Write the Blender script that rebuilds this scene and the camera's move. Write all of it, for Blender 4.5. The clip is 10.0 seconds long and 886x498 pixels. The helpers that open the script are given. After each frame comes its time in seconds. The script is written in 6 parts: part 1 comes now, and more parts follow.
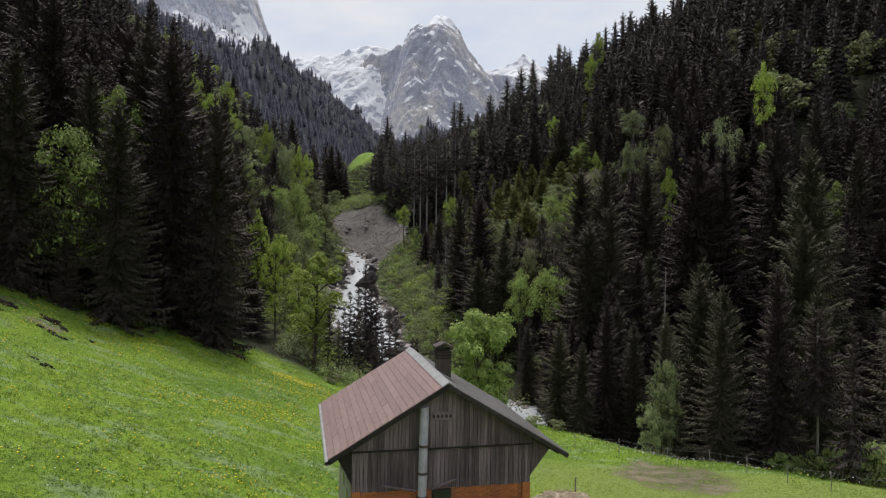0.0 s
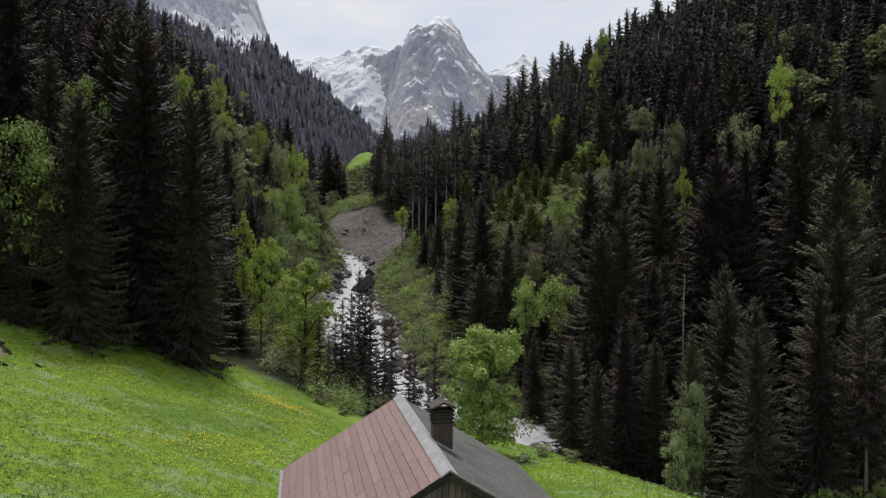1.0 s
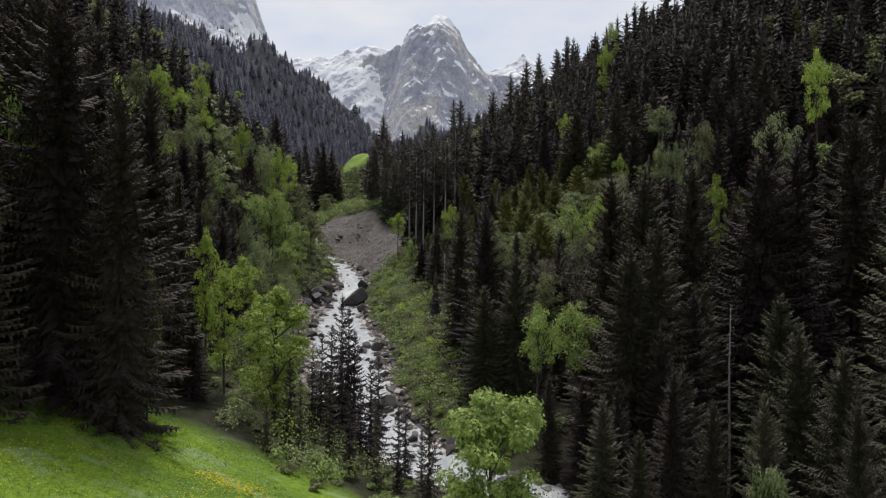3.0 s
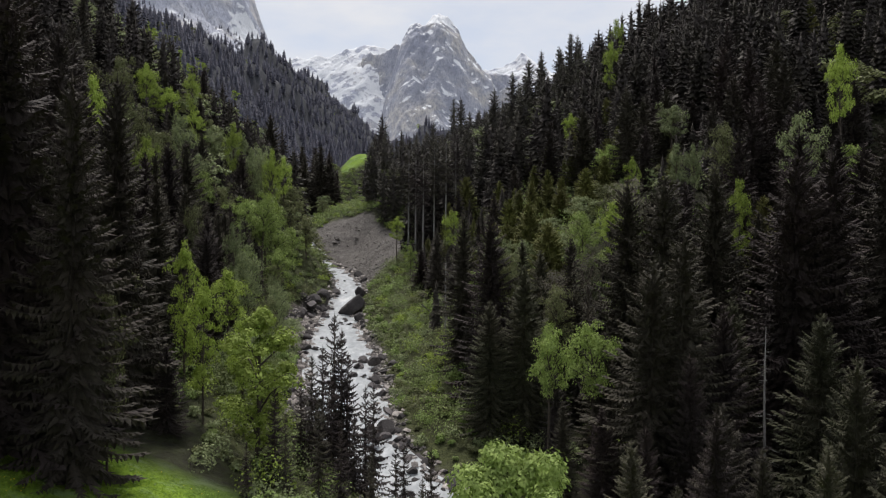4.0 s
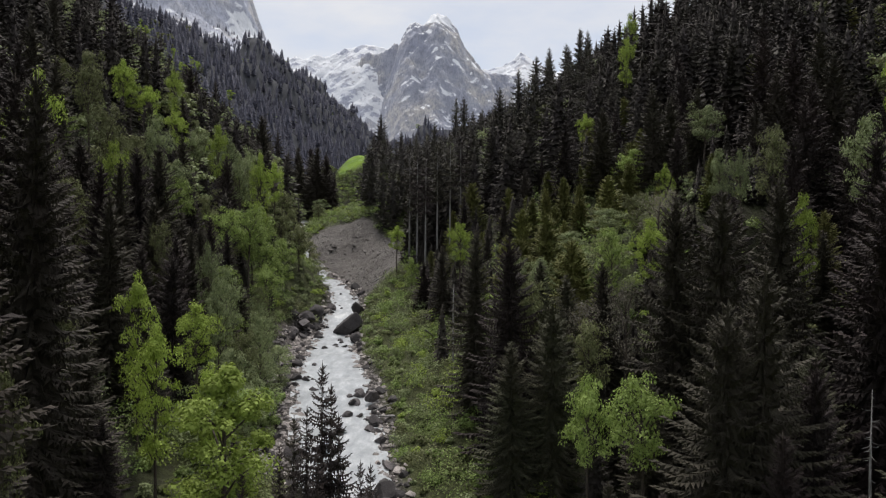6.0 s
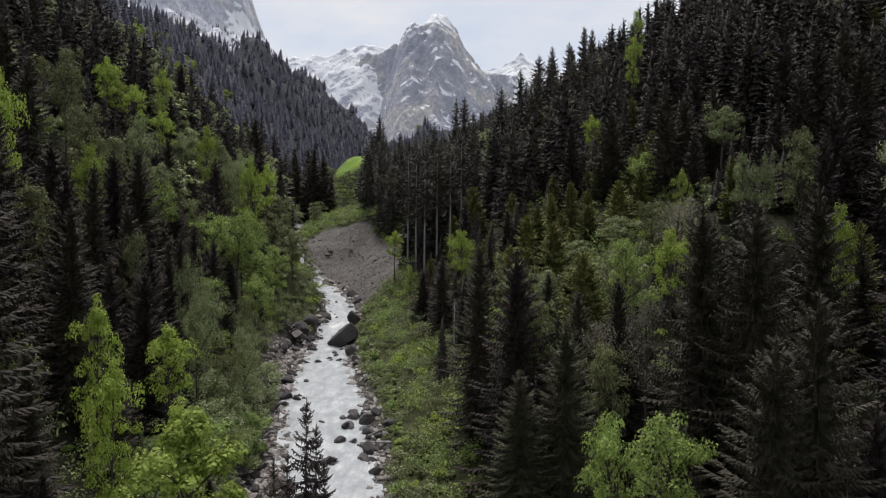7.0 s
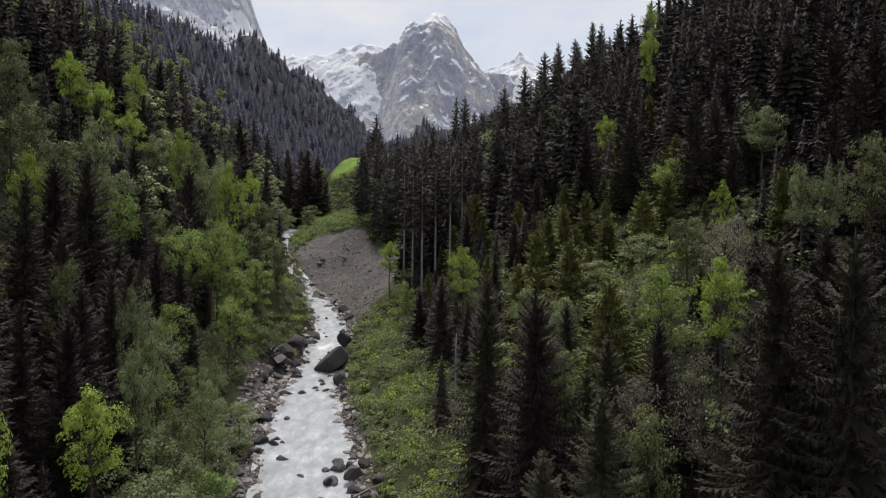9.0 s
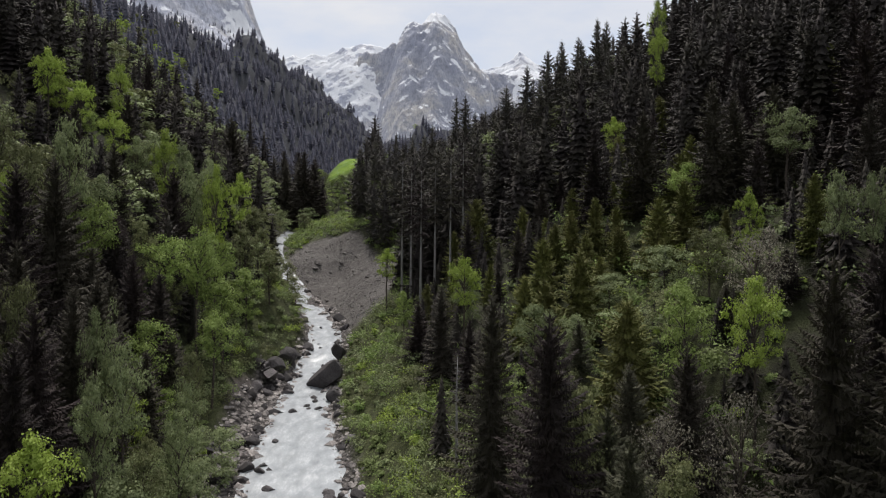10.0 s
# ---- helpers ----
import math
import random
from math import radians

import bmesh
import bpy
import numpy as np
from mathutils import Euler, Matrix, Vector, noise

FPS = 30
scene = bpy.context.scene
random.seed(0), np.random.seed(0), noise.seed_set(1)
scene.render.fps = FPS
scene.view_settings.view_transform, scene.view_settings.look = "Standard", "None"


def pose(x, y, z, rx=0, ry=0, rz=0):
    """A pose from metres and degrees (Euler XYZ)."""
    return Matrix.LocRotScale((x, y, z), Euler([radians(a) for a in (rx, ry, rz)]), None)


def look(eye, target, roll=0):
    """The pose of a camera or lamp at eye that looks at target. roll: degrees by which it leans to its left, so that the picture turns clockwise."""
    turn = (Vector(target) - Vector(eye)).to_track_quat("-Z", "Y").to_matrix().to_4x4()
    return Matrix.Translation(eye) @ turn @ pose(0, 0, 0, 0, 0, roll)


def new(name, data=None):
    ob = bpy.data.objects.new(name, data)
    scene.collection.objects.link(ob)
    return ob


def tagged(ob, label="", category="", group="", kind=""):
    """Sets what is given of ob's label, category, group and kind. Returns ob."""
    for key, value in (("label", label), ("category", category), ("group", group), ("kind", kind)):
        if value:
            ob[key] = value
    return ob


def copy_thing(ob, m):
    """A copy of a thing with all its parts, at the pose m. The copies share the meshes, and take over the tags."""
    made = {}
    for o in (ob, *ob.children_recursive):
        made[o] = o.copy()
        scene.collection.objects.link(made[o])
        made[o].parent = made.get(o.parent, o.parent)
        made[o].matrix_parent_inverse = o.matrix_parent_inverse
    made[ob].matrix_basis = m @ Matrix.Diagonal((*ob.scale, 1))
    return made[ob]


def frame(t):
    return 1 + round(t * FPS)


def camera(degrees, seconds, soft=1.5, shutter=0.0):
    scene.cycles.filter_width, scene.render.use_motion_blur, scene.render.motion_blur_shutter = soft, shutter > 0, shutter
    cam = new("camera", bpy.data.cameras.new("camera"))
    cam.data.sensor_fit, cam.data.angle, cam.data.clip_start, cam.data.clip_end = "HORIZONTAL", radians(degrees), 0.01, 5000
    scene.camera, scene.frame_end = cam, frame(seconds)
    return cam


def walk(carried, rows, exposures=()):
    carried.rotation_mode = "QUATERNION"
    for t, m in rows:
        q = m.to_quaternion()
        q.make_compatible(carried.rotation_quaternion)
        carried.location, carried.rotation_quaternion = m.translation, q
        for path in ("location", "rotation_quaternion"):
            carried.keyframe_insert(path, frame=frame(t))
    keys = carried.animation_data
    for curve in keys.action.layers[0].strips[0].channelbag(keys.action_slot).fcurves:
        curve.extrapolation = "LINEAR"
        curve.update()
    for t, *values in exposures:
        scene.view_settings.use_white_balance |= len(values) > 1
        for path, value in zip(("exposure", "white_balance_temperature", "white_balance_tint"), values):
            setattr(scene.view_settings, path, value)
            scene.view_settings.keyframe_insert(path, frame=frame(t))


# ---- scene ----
cam = camera(66.0, 10.0, 1.25)
# seconds, eye, yaw, pitch, roll
ROWS = [
    (0.0, 0.000, 0.000, 20.000, -0.000, 0.066, -0.56),
    (0.5, -0.005, 3.188, 20.204, -0.007, 0.081, -0.55),
    (1.0, 0.024, 6.488, 20.632, -0.007, 0.096, -0.54),
    (1.5, 0.068, 9.610, 21.181, -0.007, 0.118, -0.55),
    (2.0, 0.117, 13.002, 21.799, -0.029, 0.118, -0.55),
    (2.5, 0.194, 16.124, 22.387, -0.052, 0.118, -0.58),
    (4.0, -0.053, 25.839, 24.468, -0.096, 0.059, -0.42),
    (4.5, -0.365, 28.888, 25.134, -0.133, 0.037, -0.41),
    (5.0, -0.754, 32.175, 25.839, -0.169, 0.029, -0.4),
    (5.5, -1.031, 35.185, 26.490, -0.184, 0.029, -0.39),
    (7.0, -1.279, 44.755, 28.576, -0.250, 0.044, -0.45),
    (7.5, -1.283, 47.764, 29.232, -0.280, 0.037, -0.46),
    (8.0, -1.288, 51.018, 29.942, -0.309, 0.022, -0.46),
    (8.5, -1.303, 54.034, 30.593, -0.331, 0.015, -0.48),
    (9.0, -1.303, 57.321, 31.298, -0.339, -0.000, -0.49),
    (9.5, -1.337, 60.324, 31.930, -0.368, 0.007, -0.51),
    (10.0, -1.347, 63.545, 32.606, -0.390, 0.015, -0.54),
]
walk(cam, [(t, pose(x, y, z, 90 + pitch, roll, yaw)) for t, x, y, z, yaw, pitch, roll in ROWS])

scene.view_settings.exposure = 0.12

# ---- world and sun: bright overcast ----
world = bpy.data.worlds.new("sky")
scene.world = world
world.use_nodes = True
wn, wl = world.node_tree.nodes, world.node_tree.links
wn.clear()
SUN_EL, SUN_AZ = 66.0, -14.0
w_out = wn.new("ShaderNodeOutputWorld")
w_bg = wn.new("ShaderNodeBackground")
w_bg.inputs["Strength"].default_value = 0.12
w_sky = wn.new("ShaderNodeTexSky")
w_sky.sky_type = "NISHITA"
w_sky.sun_disc = False
w_sky.sun_elevation = radians(SUN_EL)
w_sky.sun_rotation = radians(SUN_AZ)
w_sky.altitude = 1300
w_co = wn.new("ShaderNodeTexCoord")
w_map = wn.new("ShaderNodeMapping")
w_map.inputs["Scale"].default_value = (2.2, 2.2, 6.5)
w_map.inputs["Location"].default_value = (0.35, 0.1, 0.2)
w_noise = wn.new("ShaderNodeTexNoise")
w_noise.inputs["Scale"].default_value = 1.6
w_noise.inputs["Detail"].default_value = 7.0
w_noise.inputs["Roughness"].default_value = 0.55
w_ramp = wn.new("ShaderNodeValToRGB")
w_ramp.color_ramp.elements[0].position = 0.36
w_ramp.color_ramp.elements[0].color = (0.68, 0.68, 0.68, 1)
w_ramp.color_ramp.elements[1].position = 0.58
w_ramp.color_ramp.elements[1].color = (1, 1, 1, 1)
w_mix = wn.new("ShaderNodeMix")
w_mix.data_type = "RGBA"
w_mix.inputs["B"].default_value = (5.95, 6.05, 6.4, 1)
wl.new(w_co.outputs["Generated"], w_map.inputs["Vector"])
wl.new(w_map.outputs["Vector"], w_noise.inputs["Vector"])
wl.new(w_noise.outputs["Fac"], w_ramp.inputs["Fac"])
wl.new(w_ramp.outputs["Color"], w_mix.inputs["Factor"])
wl.new(w_sky.outputs["Color"], w_mix.inputs["A"])
wl.new(w_mix.outputs["Result"], w_bg.inputs["Color"])
wl.new(w_bg.outputs["Background"], w_out.inputs["Surface"])

sun = new("sun", bpy.data.lights.new("sun", "SUN"))
sun.data.energy = 3.1
sun.data.angle = radians(14)
sun.data.color = (1.0, 0.95, 0.895)
sun_way = Vector((math.sin(radians(SUN_AZ)) * math.cos(radians(SUN_EL)), math.cos(radians(SUN_AZ)) * math.cos(radians(SUN_EL)), math.sin(radians(SUN_EL))))
sun.matrix_world = look(sun_way * 500, (0, 0, 0))


# ---- materials ----
class Mat:
    """A node material with a Principled surface and short helpers."""

    def __init__(self, name, rough=0.8, metal=0.0, spec=0.3):
        self.m = bpy.data.materials.new(name)
        self.m.use_nodes = True
        self.n, self.l = self.m.node_tree.nodes, self.m.node_tree.links
        self.b = self.n["Principled BSDF"]
        self.b.inputs["Roughness"].default_value = rough
        self.b.inputs["Metallic"].default_value = metal
        self.b.inputs["Specular IOR Level"].default_value = spec
        self.co = self.n.new("ShaderNodeTexCoord")
        self.geo = self.n.new("ShaderNodeNewGeometry")
        self.info = self.n.new("ShaderNodeObjectInfo")

    def put(self, a, b):
        self.l.new(a, b)

    def noise(self, scale, detail=4.0, rough=0.55, space="Object", stretch=None, shift=None):
        n = self.n.new("ShaderNodeTexNoise")
        n.inputs["Scale"].default_value = scale
        n.inputs["Detail"].default_value = detail
        n.inputs["Roughness"].default_value = rough
        src = self.geo.outputs["Position"] if space == "World" else self.co.outputs[space]
        if stretch or shift:
            mp = self.n.new("ShaderNodeMapping")
            mp.inputs["Scale"].default_value = stretch or (1, 1, 1)
            mp.inputs["Location"].default_value = shift or (0, 0, 0)
            self.put(src, mp.inputs["Vector"])
            src = mp.outputs["Vector"]
        self.put(src, n.inputs["Vector"])
        return n.outputs["Fac"]

    def ramp(self, fac, *stops):
        r = self.n.new("ShaderNodeValToRGB")
        e = r.color_ramp.elements
        while len(e) < len(stops):
            e.new(0.5)
        for i, (p, c) in enumerate(stops):
            e[i].position = p
            e[i].color = (*c, 1) if len(c) == 3 else c
        self.put(fac, r.inputs["Fac"])
        return r.outputs["Color"]

    def mix(self, fac, a, b, blend="MIX"):
        x = self.n.new("ShaderNodeMix")
        x.data_type, x.blend_type = "RGBA", blend
        for key, v in (("Factor", fac), ("A", a), ("B", b)):
            if isinstance(v, (int, float)):
                x.inputs[key].default_value = v
            elif isinstance(v, tuple):
                x.inputs[key].default_value = (*v, 1)
            else:
                self.put(v, x.inputs[key])
        return x.outputs["Result"]

    def math(self, op, a, b=0.0):
        x = self.n.new("ShaderNodeMath")
        x.operation = op
        for i, v in enumerate((a, b)):
            if isinstance(v, (int, float)):
                x.inputs[i].default_value = v
            else:
                self.put(v, x.inputs[i])
        return x.outputs["Value"]

    def part_of(self, what):
        s = self.n.new("ShaderNodeSeparateXYZ")
        self.put(what, s.inputs[0])
        return s.outputs

    def color(self, c):
        if isinstance(c, tuple):
            self.b.inputs["Base Color"].default_value = (*c, 1)
        else:
            self.put(c, self.b.inputs["Base Color"])

    def bump(self, h, strength=0.4, dist=0.05):
        b = self.n.new("ShaderNodeBump")
        b.inputs["Strength"].default_value = strength
        b.inputs["Distance"].default_value = dist
        self.put(h, b.inputs["Height"])
        self.put(b.outputs["Normal"], self.b.inputs["Normal"])

    def leafy(self, color, amount):
        """Leaves let some light through."""
        t = self.n.new("ShaderNodeBsdfTranslucent")
        s = self.n.new("ShaderNodeMixShader")
        s.inputs[0].default_value = amount
        self.put(color, t.inputs["Color"])
        self.put(self.b.outputs[0], s.inputs[1])
        self.put(t.outputs[0], s.inputs[2])
        self.put(s.outputs[0], self.n["Material Output"].inputs["Surface"])


def foliage(name, dark, light, through_amount=0.0, tint=None, rough=0.7, patch=0.35, other=None, vary=0.5, grain=0.0):
    k = Mat(name, rough, 0, 0.2)
    fine = k.noise(1.3, 3, 0.6, "World")
    base = k.mix(k.ramp(fine, (0.3, (0, 0, 0)), (0.72, (1, 1, 1))), dark, light)
    if tint:
        wide = k.noise(patch * 0.3, 2, 0.5, "World")
        base = k.mix(k.ramp(wide, (0.42, (0, 0, 0)), (0.62, (0.8, 0.8, 0.8))), base, tint)
    if other:
        pickc = k.ramp(k.info.outputs["Random"], (0.45, (0, 0, 0)), (0.75, (0.85, 0.85, 0.85)))
        base = k.mix(pickc, base, other)
    v = k.math("ADD", k.math("MULTIPLY", k.info.outputs["Random"], vary), 1 - vary / 2)
    base = k.mix(1.0, base, v, "MULTIPLY")
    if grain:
        # needles: fine hanging twigs; shade in the gaps and lit tips painted as noise
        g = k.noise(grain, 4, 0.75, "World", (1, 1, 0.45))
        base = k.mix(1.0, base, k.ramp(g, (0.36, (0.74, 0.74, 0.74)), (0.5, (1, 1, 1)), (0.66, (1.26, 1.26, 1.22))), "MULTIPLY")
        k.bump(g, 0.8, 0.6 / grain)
    k.color(base)
    if through_amount:
        k.leafy(base, through_amount)
    return k.m


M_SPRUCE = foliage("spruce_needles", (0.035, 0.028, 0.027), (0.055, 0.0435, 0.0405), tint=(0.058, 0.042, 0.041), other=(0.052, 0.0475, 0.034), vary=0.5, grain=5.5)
# distance haze is put into this colour: bluer and paler than near spruces
M_SPRUCE_FAR = foliage("hazed_far_spruce_needles", (0.056, 0.058, 0.078), (0.105, 0.109, 0.148), tint=(0.086, 0.084, 0.11), vary=0.2, grain=0.5)
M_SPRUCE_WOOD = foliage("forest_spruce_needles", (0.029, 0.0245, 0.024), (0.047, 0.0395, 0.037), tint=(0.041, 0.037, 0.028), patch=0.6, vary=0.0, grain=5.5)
# grey-brown spruces of one stand; distance haze also lightens this colour
M_SPRUCE_GREY_HAZED = foliage("hazed_grey_spruce_needles", (0.055, 0.05, 0.049), (0.105, 0.095, 0.088), tint=(0.09, 0.088, 0.062), patch=1.2, vary=0.0, grain=3.0)
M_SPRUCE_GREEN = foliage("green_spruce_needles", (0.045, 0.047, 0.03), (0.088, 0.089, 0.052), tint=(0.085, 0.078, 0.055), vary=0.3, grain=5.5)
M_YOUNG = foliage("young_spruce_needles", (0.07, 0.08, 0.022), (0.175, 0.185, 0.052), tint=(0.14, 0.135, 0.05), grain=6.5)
M_LEAF = foliage("maple_leaves", (0.1, 0.145, 0.035), (0.36, 0.455, 0.14), 0.22)
M_LEAF_Y = foliage("spring_leaves", (0.17, 0.235, 0.035), (0.43, 0.54, 0.125), 0.22)
M_LEAF_D = foliage("alder_leaves", (0.075, 0.085, 0.038), (0.24, 0.255, 0.12), 0.15)
M_LEAF_G = foliage("willow_leaves", (0.11, 0.135, 0.06), (0.345, 0.4, 0.2), 0.18)
M_LEAF_B = foliage("opening_buds", (0.14, 0.125, 0.1), (0.3, 0.28, 0.22), 0.15)
M_SHRUB = foliage("shrub_leaves", (0.1, 0.16, 0.04), (0.36, 0.47, 0.15), 0.2, tint=(0.2, 0.235, 0.1), patch=0.5)

k = Mat("bark", 0.9)
n1 = k.noise(6, 5, 0.6, "Object", (1, 1, 0.2))
k.color(k.ramp(n1, (0.3, (0.035, 0.028, 0.022)), (0.7, (0.11, 0.09, 0.075))))
k.bump(n1, 0.6, 0.03)
M_BARK = k.m
k = Mat("grey_dead_wood", 0.9)
n1 = k.noise(8, 4, 0.6, "Object", (1, 1, 0.1))
k.color(k.ramp(n1, (0.3, (0.12, 0.115, 0.11)), (0.7, (0.3, 0.29, 0.28))))
M_DEAD = k.m


def rock_material(name, a, b, c, scale=0.6, snow=False):
    k = Mat(name, 0.85)
    big = k.noise(scale, 6, 0.65, "World")
    small = k.noise(scale * 9, 5, 0.7, "World")
    col = k.mix(k.ramp(big, (0.35, (0, 0, 0)), (0.65, (1, 1, 1))), a, b)
    col = k.mix(k.ramp(small, (0.4, (0, 0, 0)), (0.7, (0.75, 0.75, 0.75))), col, c)
    isle = k.math("ADD", k.math("MULTIPLY", k.geo.outputs["Random Per Island"], 0.7), 0.65)
    each = k.math("ADD", k.math("MULTIPLY", k.math("POWER", k.info.outputs["Random"], 2.5), 1.4), 0.65)
    isle = k.math("MULTIPLY", isle, each)
    k.color(k.mix(1.0, col, isle, "MULTIPLY"))
    k.bump(small, 0.8, 0.25 / max(scale, 0.05) * 0.2)
    return k.m


M_ROCK = rock_material("wet_boulder", (0.026, 0.023, 0.0245), (0.068, 0.061, 0.062), (0.115, 0.105, 0.105), 0.9)
M_COBBLE = rock_material("river_cobble", (0.06, 0.053, 0.05), (0.2, 0.178, 0.168), (0.34, 0.315, 0.3), 1.4)

# ---- the valley's form ----
# the stream from its lower bend to the head of the valley: x, y, z
STREAM = [(105, -150, -24), (95, -60, -17), (84, 5, -11), (68, 42, -8), (46, 62, -5.5), (26, 71.5, -3), (9, 80, 0.9), (-2, 88, 2.3), (-7.5, 97, 3.4), (-11, 108, 4.5),
          (-15.5, 131, 6.6), (-20.5, 160, 9.2), (-22.3, 180, 11.2), (-23.8, 200, 15.2), (-31, 224, 18.3), (-39, 246, 21.5), (-51, 270, 31),
          (-60, 330, 38), (-66, 420, 48), (-80, 700, 84), (-110, 1200, 172), (-185, 2400, 352), (-290, 3900, 590)]
_s = np.array(STREAM, float)


def _dense(p, steps):
    """A smooth curve through the points."""
    out = []
    q = np.vstack([2 * p[0] - p[1], p, 2 * p[-1] - p[-2]])
    for i in range(1, len(q) - 2):
        for t in np.linspace(0, 1, steps, endpoint=False):
            a, b, c, d = q[i - 1], q[i], q[i + 1], q[i + 2]
            out.append(0.5 * ((2 * b) + (c - a) * t + (2 * a - 5 * b + 4 * c - d) * t * t + (3 * b - a - 3 * c + d) * t ** 3))
    out.append(p[-1])
    return np.array(out)


LINE = _dense(_s, 12)
_t = np.gradient(LINE[:, :2], axis=0)
TANG = _t / np.linalg.norm(_t, axis=1)[:, None]


def step01(a, b, v):
    t = np.clip((v - a) / (b - a), 0, 1)
    return t * t * (3 - 2 * t)


_rng = np.random.default_rng(7)
_WAVES = []
for wave in (260, 120, 61, 33, 17, 9, 4.7, 2.4):
    for _ in range(5):
        ang = _rng.uniform(0, math.tau)
        _WAVES.append((math.cos(ang) * math.tau / wave, math.sin(ang) * math.tau / wave, _rng.uniform(0, math.tau), wave))


def rough(x, y, low, high, power=0.9):
    """Uneven ground: a sum of crossing waves of lengths between low and high, about 1 m for each 33 m of length."""
    z = np.zeros_like(x)
    for a, b, c, wave in _WAVES:
        if low <= wave <= high:
            z = z + np.sin(a * x + b * y + c + 1.7 * np.sin(0.37 * (b * x - a * y) + c)) * (wave / 33.0) ** power * 0.4
    return z


def along(x, y, part_line=None):
    """For each place: distance from the stream, whether it lies on the stream's right bank (looking up the valley), the stream's height and y there."""
    L = LINE if part_line is None else part_line
    shape = np.shape(x)
    px, py = np.ravel(x).astype(float), np.ravel(y).astype(float)
    d = np.empty_like(px)
    right = np.empty_like(px, bool)
    zr, yr = np.empty_like(px), np.empty_like(px)
    for i in range(0, len(px), 8000):
        qx, qy = px[i:i + 8000, None], py[i:i + 8000, None]
        ax, ay = L[:-1, 0], L[:-1, 1]
        ex, ey = np.diff(L[:, 0]), np.diff(L[:, 1])
        u = np.clip(((qx - ax) * ex + (qy - ay) * ey) / (ex * ex + ey * ey), 0, 1)
        cx, cy = ax + u * ex, ay + u * ey
        dd = (qx - cx) ** 2 + (qy - cy) ** 2
        j = np.argmin(dd, axis=1)
        r = np.arange(len(j))
        d[i:i + 8000] = np.sqrt(dd[r, j])
        right[i:i + 8000] = (ex[j] * (qy[:, 0] - ay[j]) - ey[j] * (qx[:, 0] - ax[j])) < 0
        zr[i:i + 8000] = L[j, 2] + u[r, j] * (L[j + 1, 2] - L[j, 2])
        yr[i:i + 8000] = L[j, 1] + u[r, j] * (L[j + 1, 1] - L[j, 1])
    return d.reshape(shape), right.reshape(shape), zr.reshape(shape), yr.reshape(shape)


def half_width(yr):
    return np.interp(yr, [40, 80, 100, 118, 142, 158, 168, 210, 260, 400], [4, 4, 4.1, 5.4, 5.8, 4.3, 3.7, 3.1, 2.6, 2.0])


def meadow_level(x, y):
    left = np.maximum(0, -x - 2)
    z = 12.2 - 0.125 * y + 0.33 * left * left / (left + 2.5) + 0.35 * np.maximum(0, -x - 40)
    z = z - 0.05 * np.maximum(0, x - 22)
    return np.where(y < 0, 12.2 + 0.05 * -y + z - 12.2 + 0.125 * y, z)


def smooth_min(a, b, r):
    h = np.clip(0.5 + 0.5 * (b - a) / r, 0, 1)
    return b + (a - b) * h - r * h * (1 - h)


